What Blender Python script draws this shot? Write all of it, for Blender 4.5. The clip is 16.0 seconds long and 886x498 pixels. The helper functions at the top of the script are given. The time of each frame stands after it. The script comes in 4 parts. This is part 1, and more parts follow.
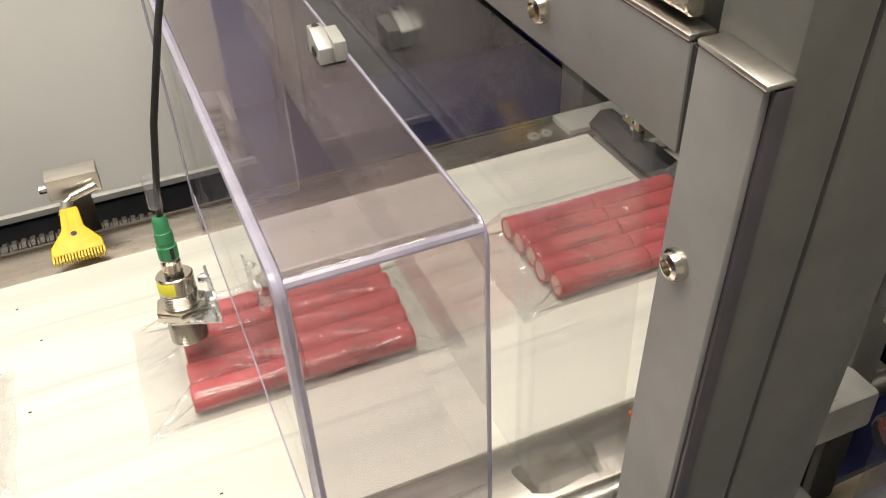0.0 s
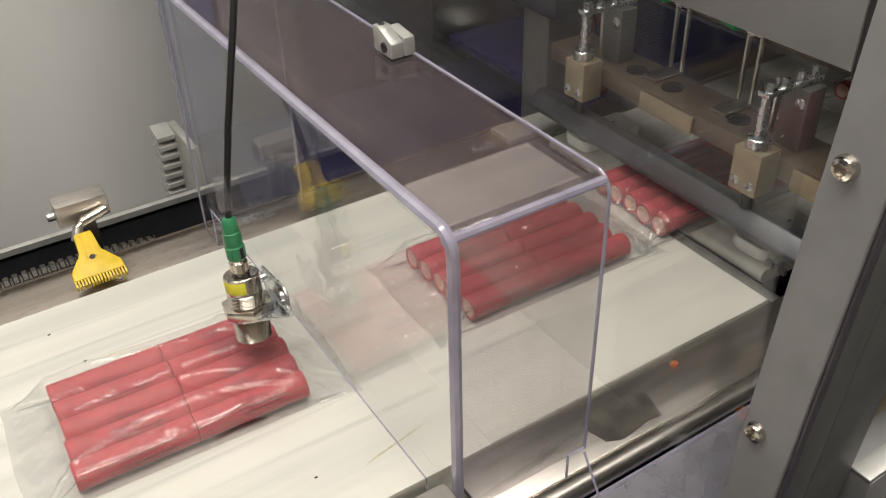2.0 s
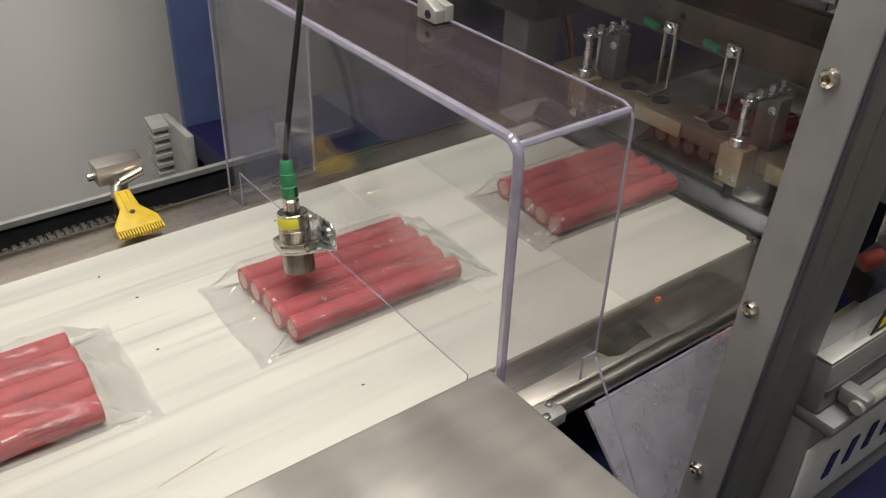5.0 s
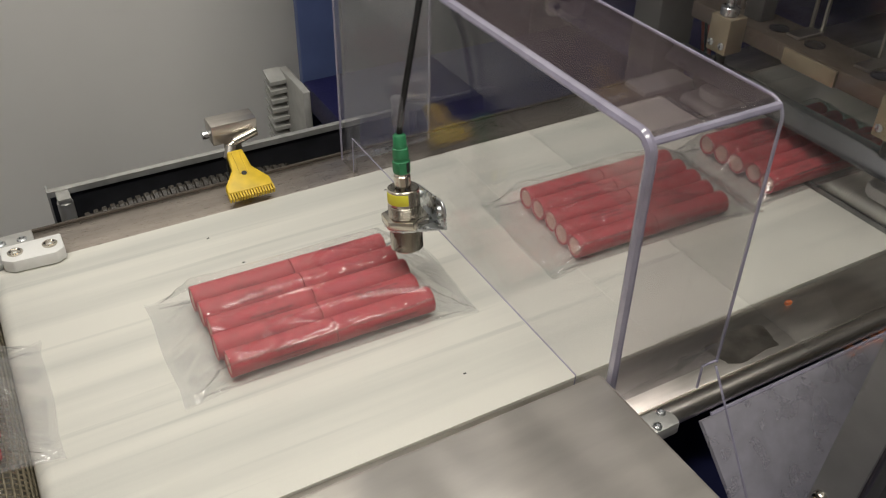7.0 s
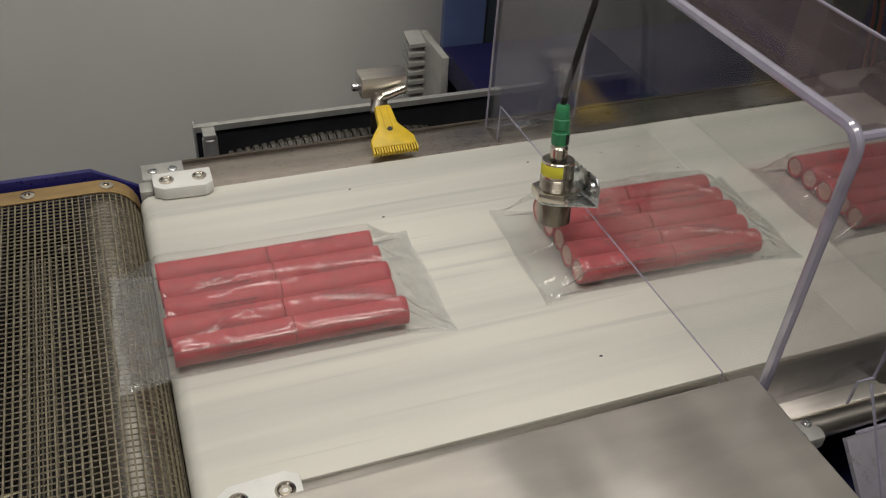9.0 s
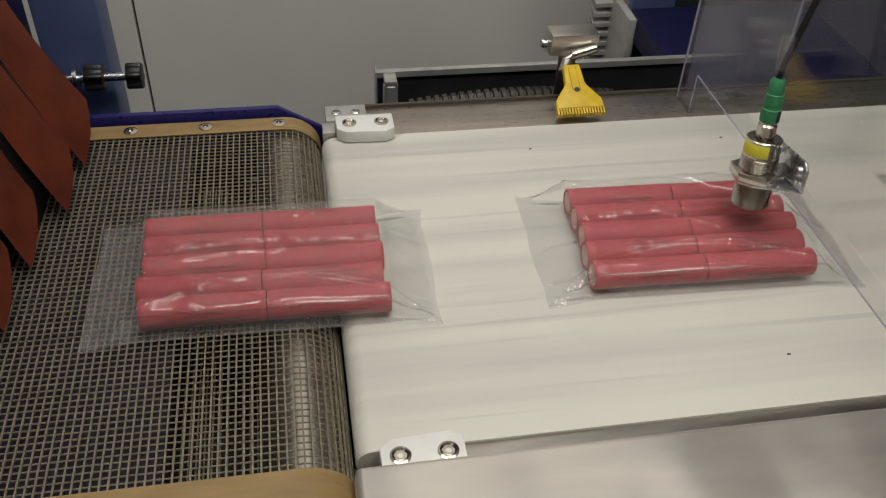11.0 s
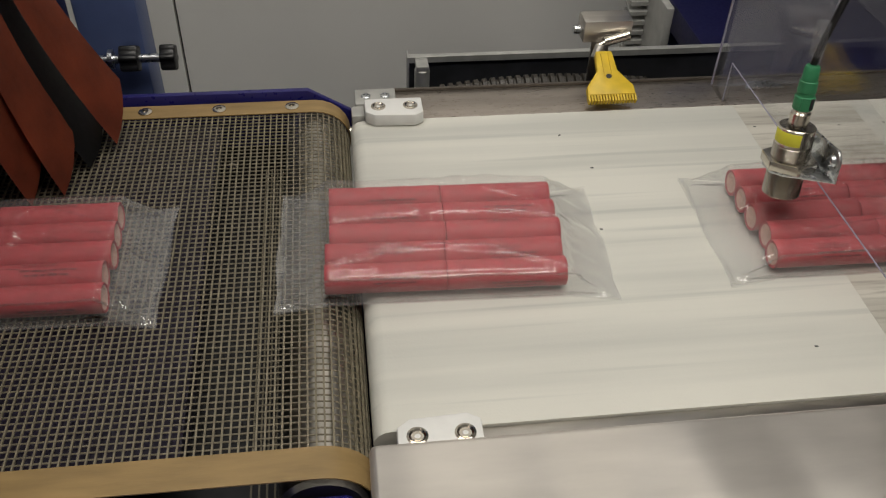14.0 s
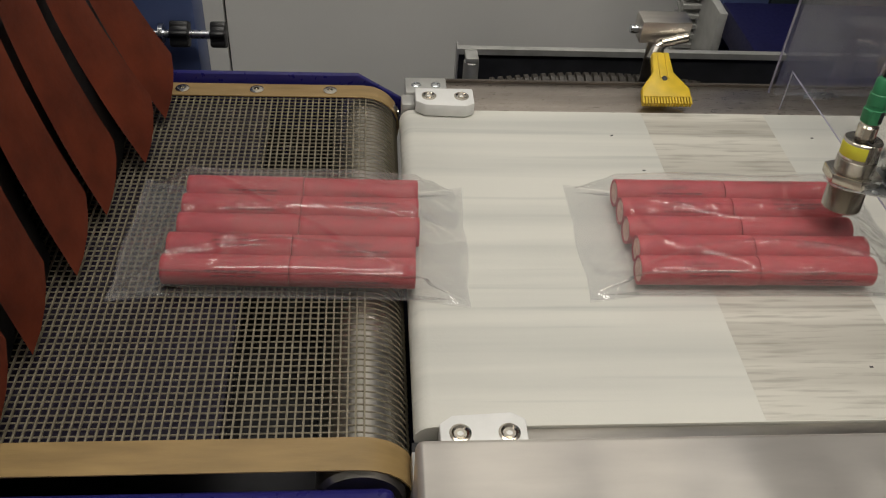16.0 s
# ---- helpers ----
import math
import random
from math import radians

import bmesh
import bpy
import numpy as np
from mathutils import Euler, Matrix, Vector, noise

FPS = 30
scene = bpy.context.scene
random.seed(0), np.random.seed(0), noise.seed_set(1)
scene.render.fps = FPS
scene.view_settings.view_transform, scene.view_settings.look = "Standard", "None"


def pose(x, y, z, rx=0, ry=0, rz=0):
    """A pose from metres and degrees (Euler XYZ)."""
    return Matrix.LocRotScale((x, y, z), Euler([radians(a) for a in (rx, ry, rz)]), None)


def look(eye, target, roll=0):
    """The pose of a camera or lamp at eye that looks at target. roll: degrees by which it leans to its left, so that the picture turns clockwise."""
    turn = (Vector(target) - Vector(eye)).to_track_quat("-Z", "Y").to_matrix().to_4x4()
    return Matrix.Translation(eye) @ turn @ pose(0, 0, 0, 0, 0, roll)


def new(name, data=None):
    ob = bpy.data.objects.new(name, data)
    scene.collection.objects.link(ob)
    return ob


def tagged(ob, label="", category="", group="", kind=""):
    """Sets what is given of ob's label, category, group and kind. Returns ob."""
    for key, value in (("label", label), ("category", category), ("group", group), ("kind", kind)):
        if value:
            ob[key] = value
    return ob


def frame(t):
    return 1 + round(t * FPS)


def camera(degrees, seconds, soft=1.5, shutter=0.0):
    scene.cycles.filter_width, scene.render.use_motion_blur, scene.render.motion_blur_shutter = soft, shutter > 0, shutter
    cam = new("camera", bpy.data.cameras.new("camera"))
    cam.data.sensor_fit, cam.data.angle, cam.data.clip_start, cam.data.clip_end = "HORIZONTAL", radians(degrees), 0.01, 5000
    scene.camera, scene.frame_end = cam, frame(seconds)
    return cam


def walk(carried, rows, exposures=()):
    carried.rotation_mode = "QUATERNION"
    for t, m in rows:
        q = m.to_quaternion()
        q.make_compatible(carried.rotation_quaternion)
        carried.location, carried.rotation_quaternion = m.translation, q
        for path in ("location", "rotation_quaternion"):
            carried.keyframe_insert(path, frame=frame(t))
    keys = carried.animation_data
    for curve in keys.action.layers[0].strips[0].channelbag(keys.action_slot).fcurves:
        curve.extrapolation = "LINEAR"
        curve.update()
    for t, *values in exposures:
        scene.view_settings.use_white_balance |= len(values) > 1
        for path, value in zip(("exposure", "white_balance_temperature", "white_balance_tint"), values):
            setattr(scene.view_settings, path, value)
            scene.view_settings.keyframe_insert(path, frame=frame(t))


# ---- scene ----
cam = camera(53.1, 16.0, soft=1.15)
PATH = [
    (0, (0.319, -0.369, 0.492), (0.895, 1.108, -0.726), -2.9),
    (0.5, (0.265, -0.392, 0.486), (0.897, 1.086, -0.706), -1.4),
    (1, (0.275, -0.362, 0.481), (0.913, 1.114, -0.708), -1.5),
    (1.5, (0.251, -0.343, 0.482), (0.92, 1.117, -0.709), -2.3),
    (2, (0.171, -0.36, 0.49), (1.027, 1.026, -0.67), -1.7),
    (2.5, (0.118, -0.377, 0.501), (1.088, 0.979, -0.603), -0.2),
    (3, (0.097, -0.401, 0.512), (1.179, 0.897, -0.558), 0.7),
    (5.5, (0.021, -0.42, 0.479), (1.019, 0.915, -0.628), 2.6),
    (6, (0.038, -0.405, 0.483), (0.968, 0.945, -0.662), 2.5),
    (6.5, (0.038, -0.386, 0.484), (0.872, 1.003, -0.687), 1.7),
    (7, (0.048, -0.38, 0.484), (0.844, 1.023, -0.699), 1.1),
    (7.5, (0.038, -0.377, 0.48), (0.803, 1.035, -0.713), 2.5),
    (8, (0.025, -0.377, 0.48), (0.751, 1.051, -0.717), 3.4),
    (8.5, (0.016, -0.37, 0.472), (0.69, 1.079, -0.731), 3.7),
    (9, (0.006, -0.357, 0.467), (0.619, 1.102, -0.755), 4.1),
    (9.5, (-0.003, -0.347, 0.458), (0.536, 1.135, -0.773), 4.5),
    (10, (-0.012, -0.34, 0.455), (0.38, 1.161, -0.808), 3.3),
    (12.5, (-0.017, -0.326, 0.45), (0.241, 1.145, -0.881), 2.5),
    (13, (-0.015, -0.329, 0.45), (0.22, 1.145, -0.881), 1.9),
    (13.5, (-0.008, -0.332, 0.446), (0.215, 1.15, -0.878), 2.0),
    (14, (-0.007, -0.335, 0.447), (0.207, 1.149, -0.876), 2.1),
    (14.5, (-0.004, -0.341, 0.438), (0.197, 1.149, -0.881), 2.0),
    (15, (-0.002, -0.34, 0.431), (0.198, 1.149, -0.889), 1.7),
    (15.5, (-0.008, -0.341, 0.434), (0.19, 1.141, -0.895), 2.5),
    (16, (-0.026, -0.325, 0.438), (0.143, 1.155, -0.896), 4.4),
]
walk(cam, [(t, look(eye, target, roll)) for t, eye, target, roll in PATH],
     exposures=[(0, 0.55, 6900, 10), (0.5, 0.36, 6850, 10), (1.0, 0.16, 6750, 10), (1.6, 0.1, 6600, 10), (2.2, 0.12, 6500, 10), (3.2, 0.12, 6450, 10), (5.5, -0.12, 6450, 10), (7, -0.32, 6450, 10), (9, -0.58, 6450, 10), (12.5, -0.6, 6450, 10), (16, -0.6, 6450, 10)])

# ---- light ----
world = bpy.data.worlds.new("world")
scene.world = world
world.use_nodes = True
world.node_tree.nodes["Background"].inputs[0].default_value = (0.85, 0.9, 1.0, 1)
world.node_tree.nodes["Background"].inputs[1].default_value = 0.12


def lamp(name, x, y, z, sx, sy, watts, colour):
    data = bpy.data.lights.new(name, "AREA")
    data.shape, data.size, data.size_y, data.energy, data.color = "RECTANGLE", sx, sy, watts, colour
    ob = new(name, data)
    ob.matrix_world = pose(x, y, z)
    return ob


lamp("ceiling_lamp", 0.6, -0.5, 1.86, 1.5, 0.3, 20, (1.0, 0.95, 0.86))
lamp("ceiling_lamp", 0.15, 0.3, 1.86, 1.2, 0.3, 13, (1.0, 0.95, 0.86))
lamp("ceiling_lamp", -1.0, -0.2, 1.86, 0.3, 1.5, 6, (1.0, 0.95, 0.86))


# ---- materials ----
def mat(name, colour, rough=0.5, metal=0.0, vary=0.15, scale=30.0, bump=0.0, bump_scale=200.0, stretch=(1, 1, 1), dark=None, spec=0.5):
    """A painted, plastic or metal surface with grain at two scales."""
    m = bpy.data.materials.new(name)
    m.use_nodes = True
    n, l = m.node_tree.nodes, m.node_tree.links
    b = n["Principled BSDF"]
    b.inputs["Metallic"].default_value = metal
    b.inputs["Specular IOR Level"].default_value = spec
    tc = n.new("ShaderNodeTexCoord")
    mp = n.new("ShaderNodeMapping")
    mp.inputs["Scale"].default_value = stretch
    l.new(tc.outputs["Object"], mp.inputs[0])
    n1 = n.new("ShaderNodeTexNoise")
    n1.inputs["Scale"].default_value, n1.inputs["Detail"].default_value = scale, 6
    l.new(mp.outputs[0], n1.inputs["Vector"])
    ramp = n.new("ShaderNodeValToRGB")
    d = dark or tuple(c * (1 - 2 * vary) for c in colour)
    h = tuple(min(1, c * (1 + vary)) for c in colour)
    ramp.color_ramp.elements[0].color, ramp.color_ramp.elements[0].position = (*d, 1), 0.25
    ramp.color_ramp.elements[1].color, ramp.color_ramp.elements[1].position = (*h, 1), 0.7
    l.new(n1.outputs[0], ramp.inputs[0])
    l.new(ramp.outputs[0], b.inputs["Base Color"])
    n2 = n.new("ShaderNodeTexNoise")
    n2.inputs["Scale"].default_value, n2.inputs["Detail"].default_value = bump_scale, 4
    l.new(mp.outputs[0], n2.inputs["Vector"])
    mr = n.new("ShaderNodeMapRange")
    mr.inputs["To Min"].default_value, mr.inputs["To Max"].default_value = max(0.02, rough - 0.1), min(1, rough + 0.1)
    l.new(n2.outputs[0], mr.inputs["Value"])
    l.new(mr.outputs[0], b.inputs["Roughness"])
    if bump:
        bp = n.new("ShaderNodeBump")
        bp.inputs["Strength"].default_value, bp.inputs["Distance"].default_value = bump, 0.001
        l.new(n2.outputs[0], bp.inputs["Height"])
        l.new(bp.outputs[0], b.inputs["Normal"])
    return m


def clear(name, tint, gloss_rough=0.03, haze=0.05, haze_colour=(0.8, 0.8, 0.85), wrinkle=0.0, gloss=0.035):
    """Clear plastic: see-through, with a Fresnel gloss and a little surface haze."""
    m = bpy.data.materials.new(name)
    m.use_nodes = True
    n, l = m.node_tree.nodes, m.node_tree.links
    n.remove(n["Principled BSDF"])
    out = n["Material Output"]
    tr, gl, df = n.new("ShaderNodeBsdfTransparent"), n.new("ShaderNodeBsdfGlossy"), n.new("ShaderNodeBsdfDiffuse")
    tr.inputs[0].default_value, df.inputs[0].default_value = (*tint, 1), (*haze_colour, 1)
    gl.inputs["Roughness"].default_value = gloss_rough
    m1, m2, fr = n.new("ShaderNodeMixShader"), n.new("ShaderNodeMixShader"), n.new("ShaderNodeLayerWeight")
    fr.inputs["Blend"].default_value = 0.5
    tc, nz = n.new("ShaderNodeTexCoord"), n.new("ShaderNodeTexNoise")
    nz.inputs["Scale"].default_value, nz.inputs["Detail"].default_value = 45, 5
    l.new(tc.outputs["Object"], nz.inputs["Vector"])
    mr = n.new("ShaderNodeMapRange")
    mr.inputs["To Min"].default_value, mr.inputs["To Max"].default_value = haze * 0.6, haze * 1.4
    l.new(nz.outputs[0], mr.inputs["Value"])
    l.new(mr.outputs[0], m1.inputs[0])
    l.new(tr.outputs[0], m1.inputs[1])
    l.new(df.outputs[0], m1.inputs[2])
    steep = n.new("ShaderNodeMath")
    steep.operation = "POWER"
    steep.inputs[1].default_value = 4.0
    l.new(fr.outputs["Facing"], steep.inputs[0])
    gain = n.new("ShaderNodeMath")
    gain.operation = "MULTIPLY_ADD"
    gain.inputs[1].default_value, gain.inputs[2].default_value = 0.7, gloss
    gain.use_clamp = True
    l.new(steep.outputs[0], gain.inputs[0])
    l.new(gain.outputs[0], m2.inputs[0])
    l.new(m1.outputs[0], m2.inputs[1])
    l.new(gl.outputs[0], m2.inputs[2])
    if wrinkle:
        w = n.new("ShaderNodeTexNoise")
        w.inputs["Scale"].default_value, w.inputs["Detail"].default_value = 38, 3
        mp = n.new("ShaderNodeMapping")
        mp.inputs["Scale"].default_value = (0.55, 1.5, 1)
        l.new(tc.outputs["Object"], mp.inputs[0])
        l.new(mp.outputs[0], w.inputs["Vector"])
        bp = n.new("ShaderNodeBump")
        bp.inputs["Strength"].default_value, bp.inputs["Distance"].default_value = wrinkle, 0.004
        l.new(w.outputs[0], bp.inputs["Height"])
        l.new(bp.outputs[0], gl.inputs["Normal"])
        l.new(bp.outputs[0], fr.inputs["Normal"])
    l.new(m2.outputs[0], out.inputs[0])
    return m


def belt_material(name, base, streak, dirt=0.0):
    """White conveyor belt: soft grey streaks along its run, fine scratches, a little yellowing."""
    m = mat(name, base, 0.5, 0, 0.03, 4, 0.12, 500, (1, 1, 1))
    n, l = m.node_tree.nodes, m.node_tree.links
    b = n["Principled BSDF"]
    old = b.inputs["Base Color"].links[0].from_socket
    tc = n.new("ShaderNodeTexCoord")
    for scale, stretch, lo, hi, amount in ((14, (0.07, 1.7, 1), 0.44, 0.64, 0.55), (60, (0.03, 1.3, 1), 0.58, 0.7, 0.6), (150, (0.12, 1.6, 1), 0.7 - dirt * 0.2, 0.8 - dirt * 0.06, 0.4 + dirt * 0.3)):
        mp, nz, mr, mx = n.new("ShaderNodeMapping"), n.new("ShaderNodeTexNoise"), n.new("ShaderNodeMapRange"), n.new("ShaderNodeMix")
        mp.inputs["Scale"].default_value = stretch
        nz.inputs["Scale"].default_value, nz.inputs["Detail"].default_value = scale, 5
        l.new(tc.outputs["Object"], mp.inputs[0])
        l.new(mp.outputs[0], nz.inputs["Vector"])
        mr.inputs["From Min"].default_value, mr.inputs["From Max"].default_value, mr.inputs["To Max"].default_value = lo, hi, amount
        l.new(nz.outputs[0], mr.inputs["Value"])
        mx.data_type = "RGBA"
        l.new(mr.outputs[0], mx.inputs[0])
        l.new(old, mx.inputs[6])
        mx.inputs[7].default_value = (*streak, 1)
        old = mx.outputs[2]
    l.new(old, b.inputs["Base Color"])
    return m


def plate_material(name, colour):
    """Thin brushed sheet: fine grain, and slow waves that bend what it mirrors."""
    m = mat(name, colour, 0.36, 0.75, 0.08, 9, 0, 120, (1, 5, 1))
    n, l = m.node_tree.nodes, m.node_tree.links
    b = n["Principled BSDF"]
    tc, mp, nz, bp = n.new("ShaderNodeTexCoord"), n.new("ShaderNodeMapping"), n.new("ShaderNodeTexNoise"), n.new("ShaderNodeBump")
    mp.inputs["Scale"].default_value = (1, 0.35, 1)
    mp.inputs["Rotation"].default_value = (0, 0, 0.35)
    nz.inputs["Scale"].default_value, nz.inputs["Detail"].default_value = 13, 1
    bp.inputs["Strength"].default_value, bp.inputs["Distance"].default_value = 1.0, 0.014
    l.new(tc.outputs["Object"], mp.inputs[0])
    l.new(mp.outputs[0], nz.inputs["Vector"])
    l.new(nz.outputs[0], bp.inputs["Height"])
    l.new(bp.outputs[0], b.inputs["Normal"])
    return m


M = dict(
    belt=belt_material("belt_white", (0.67, 0.66, 0.6), (0.43, 0.44, 0.41)),
    belt_dirt=belt_material("belt_dirt", (0.64, 0.62, 0.55), (0.25, 0.23, 0.19), 1.0),
    steel=mat("brushed_steel", (0.6, 0.57, 0.53), 0.34, 1.0, 0.12, 14, 0.06, 500, (1, 6, 1)),
    plate_steel=plate_material("plate_steel", (0.72, 0.68, 0.63)),
    strip_steel=mat("strip_steel", (0.42, 0.375, 0.335), 0.3, 0.9, 0.12, 14, 0.04, 300, (0.4, 4, 1)),
    chrome=mat("nickel", (0.6, 0.56, 0.49), 0.2, 1.0, 0.08, 60),
    zinc=mat("zinc", (0.62, 0.64, 0.66), 0.28, 1.0, 0.12, 90),
    alu=mat("grey_aluminium", (0.132, 0.132, 0.124), 0.45, 0.2, 0.08, 40, 0.05, 500),
    alu_plate=mat("grey_plate", (0.25, 0.245, 0.25), 0.45, 0.2, 0.06, 40, 0.05, 500),
    alu_light=mat("light_aluminium", (0.5, 0.5, 0.48), 0.4, 0.5, 0.1, 50, 0.05, 500),
    white_plastic=mat("white_plastic", (0.78, 0.78, 0.76), 0.4, 0, 0.04, 60),
    yellow=mat("yellow_plastic", (0.7, 0.48, 0.025), 0.45, 0, 0.1, 70, 0.1, 250),
    yellow_label=mat("yellow_label", (0.75, 0.7, 0.05), 0.5, 0, 0.05),
    green=mat("green_plastic", (0.035, 0.22, 0.095), 0.45, 0, 0.12, 80),
    black=mat("black_plastic", (0.012, 0.012, 0.013), 0.4, 0, 0.2, 80),
    # near-black for dark parts, and for shade put into gaps, slots and the tunnel
    dark=mat("dark_and_shade", (0.02, 0.02, 0.023), 0.6, 0, 0.2, 20),
    slate=mat("slate_paint", (0.035, 0.048, 0.057), 0.5, 0, 0.06, 12, 0.05, 400, spec=0.3),
    teal=mat("dark_teal_paint", (0.02, 0.03, 0.03), 0.5, 0, 0.08, 12, 0.05, 400, spec=0.25),
    orange=mat("orange_cloth", (0.5, 0.12, 0.04), 0.7, 0, 0.2, 40),
    blue=mat("blue_paint", (0.011, 0.014, 0.055), 0.5, 0, 0.1, 20, 0.08, 400, spec=0.25),
    blue_light=mat("blue_grey_paint", (0.09, 0.125, 0.27), 0.45, 0, 0.08, 20, 0.08, 400),
    violet=mat("violet_blue_paint", (0.02, 0.018, 0.14), 0.3, 0, 0.1, 20),
    paper=mat("red_paper", (0.43, 0.048, 0.06), 0.62, 0, 0.1, 130, 0.25, 350),
    paper_end=mat("pale_paper", (0.66, 0.4, 0.33), 0.7, 0, 0.12, 200),
    ink=mat("faded_ink", (0.17, 0.022, 0.03), 0.6, 0, 0.1),
    wall=mat("wall_panel", (0.82, 0.81, 0.78), 0.6, 0, 0.03, 3, 0.05, 300),
    floor=mat("floor_screed", (0.25, 0.25, 0.24), 0.6, 0, 0.15, 4, 0.1, 150),
    ceiling=mat("ceiling_paint", (0.75, 0.75, 0.73), 0.7, 0, 0.03, 3),
    grille=mat("grey_grille", (0.38, 0.38, 0.36), 0.5, 0, 0.08, 50),
    tape=mat("brown_tape", (0.33, 0.22, 0.09), 0.42, 0, 0.15, 30, 0.12, 300, (0.5, 3, 1)),
    wire=mat("mesh_wire", (0.235, 0.205, 0.145), 0.42, 0.2, 0.2, 120),
    flap=mat("orange_rubber", (0.3, 0.06, 0.025), 0.6, 0, 0.18, 22, 0.15, 300, dark=(0.15, 0.03, 0.014)),
    brass=mat("tan_block", (0.37, 0.31, 0.215), 0.45, 0.4, 0.1, 60),
    bar_brown=mat("brown_bar", (0.17, 0.135, 0.105), 0.42, 0.4, 0.15, 30, 0.05, 300),
    stain=mat("wet_stain", (0.42, 0.39, 0.35), 0.36, 1.0, 0.25, 40, 0.05, 200),
    red=mat("red_rubber", (0.35, 0.06, 0.04), 0.5, 0, 0.15, 60),
    conduit=mat("brown_conduit", (0.035, 0.029, 0.022), 0.5, 0, 0.2, 60),
    smear=mat("yellow_smear", (0.5, 0.45, 0.3), 0.6, 0, 0.2, 60),
    under=mat("dark_purple_plate", (0.016, 0.012, 0.03), 0.5, 0, 0.2, 20),
    violet_dark=mat("dark_violet_paint", (0.01, 0.01, 0.055), 0.5, 0, 0.1, 20, spec=0.25),
    seal=mat("sealing_bar", (0.06, 0.062, 0.07), 0.35, 0.5, 0.12, 40),
    # dark violet reflection painted into the colour of the plate's side
    violet_reflection=mat("edge_violet_reflection", (0.09, 0.08, 0.095), 0.35, 0.3, 0.1, 40),
    brown_grey=mat("brown_grey_beam", (0.1, 0.085, 0.07), 0.45, 0.4, 0.1, 30, 0.05, 300),
    crumb=mat("orange_crumb", (0.6, 0.16, 0.05), 0.7, 0, 0.2, 100),
    sign=mat("sign_yellow", (0.7, 0.62, 0.02), 0.4, 0, 0.04),
    pane=clear("clear_pane", (0.975, 0.975, 0.975), 0.02, 0.012, (0.5, 0.5, 0.52), gloss=0.03),
    acrylic=clear("clear_acrylic", (0.95, 0.95, 0.95), 0.02, 0.017, (0.55, 0.55, 0.62), gloss=0.036),
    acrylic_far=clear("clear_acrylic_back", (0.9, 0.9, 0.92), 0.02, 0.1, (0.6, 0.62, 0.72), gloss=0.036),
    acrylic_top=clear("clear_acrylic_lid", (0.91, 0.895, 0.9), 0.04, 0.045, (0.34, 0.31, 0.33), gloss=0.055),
    # darker tint and mauve haze paint in what the lid reflects
    acrylic_lid_sheen=clear("clear_acrylic_roof_sheen", (0.78, 0.74, 0.76), 0.05, 0.065, (0.36, 0.285, 0.3), gloss=0.045),
    edge=clear("acrylic_edge", (0.62, 0.6, 0.68), 0.12, 0.5, (0.5, 0.48, 0.6), gloss=0.1),
    # strong lilac haze stands in for the bright reflection on the clear sheet
    guard=clear("clear_guard_sheen", (0.85, 0.85, 0.88), 0.08, 0.36, (0.6, 0.585, 0.66), gloss=0.06),
    film=clear("bag_film", (0.965, 0.965, 0.965), 0.08, 0.065, (0.75, 0.72, 0.72), 0.12, 0.05),
    film_end=clear("bag_film_end", (0.93, 0.93, 0.93), 0.1, 0.1, (0.68, 0.68, 0.68), 0.15, 0.085),
    sleeve=clear("clear_sleeve", (0.85, 0.85, 0.85), 0.06, 0.09),
)
lit = bpy.data.materials.new("lamp_diffuser")
lit.use_nodes = True
lit.node_tree.nodes["Principled BSDF"].inputs["Emission Color"].default_value = (1, 0.95, 0.87, 1)
lit.node_tree.nodes["Principled BSDF"].inputs["Emission Strength"].default_value = 4
M["lit"] = lit


# ---- mesh building ----
def thing(name, label, category, group="", kind="", at=(0, 0, 0)):
    ob = new(name)
    ob.location = at
    return tagged(ob, label, category, group, kind)


def mesh_of(name, bm, material, smooth=None):
    if smooth is not None:
        for f in bm.faces:
            f.smooth = True
    me = bpy.data.meshes.new(name)
    bm.to_mesh(me)
    bm.free()
    for m in material if isinstance(material, (list, tuple)) else [material]:
        me.materials.append(m)
    if smooth is not None:
        me.set_sharp_from_angle(angle=radians(smooth))
    return me


def part(name, bm, material, parent=None, label="", smooth=35, matrix=None):
    ob = new(name, mesh_of(name, bm, material, smooth))
    if parent is not None:
        ob.parent = parent
    if matrix is not None:
        ob.matrix_basis = matrix
    return tagged(ob, label)


def box(x0, x1, y0, y1, z0, z1, r=0.0, seg=2, bm=None):
    b = bmesh.new()
    bmesh.ops.create_cube(b, size=1)
    for v in b.verts:
        v.co = Vector(((x0, x1)[v.co.x > 0], (y0, y1)[v.co.y > 0], (z0, z1)[v.co.z > 0]))
    if r:
        bmesh.ops.bevel(b, geom=b.edges[:], offset=r, segments=seg, profile=0.5, affect="EDGES")
    return join(bm, b)


def join(bm, b, m=None):
    if m is not None:
        b.transform(m)
    if bm is None:
        return b
    me = bpy.data.meshes.new("tmp")
    b.to_mesh(me)
    b.free()
    bm.from_mesh(me)
    bpy.data.meshes.remove(me)
    return bm


def lathe(profile, n=24, m=None, bm=None, cap=True):
    """A turned body: (radius, height) from the bottom to the top."""
    b = bmesh.new()
    rings = []
    for r, z in profile:
        rings.append([b.verts.new((r * math.cos(a), r * math.sin(a), z)) for a in (2 * math.pi * i / n for i in range(n))])
    for p, q in zip(rings, rings[1:]):
        for i in range(n):
            b.faces.new((p[i], p[(i + 1) % n], q[(i + 1) % n], q[i]))
    if cap:
        b.faces.new(list(reversed(rings[0])))
        b.faces.new(rings[-1])
    return join(bm, b, m)


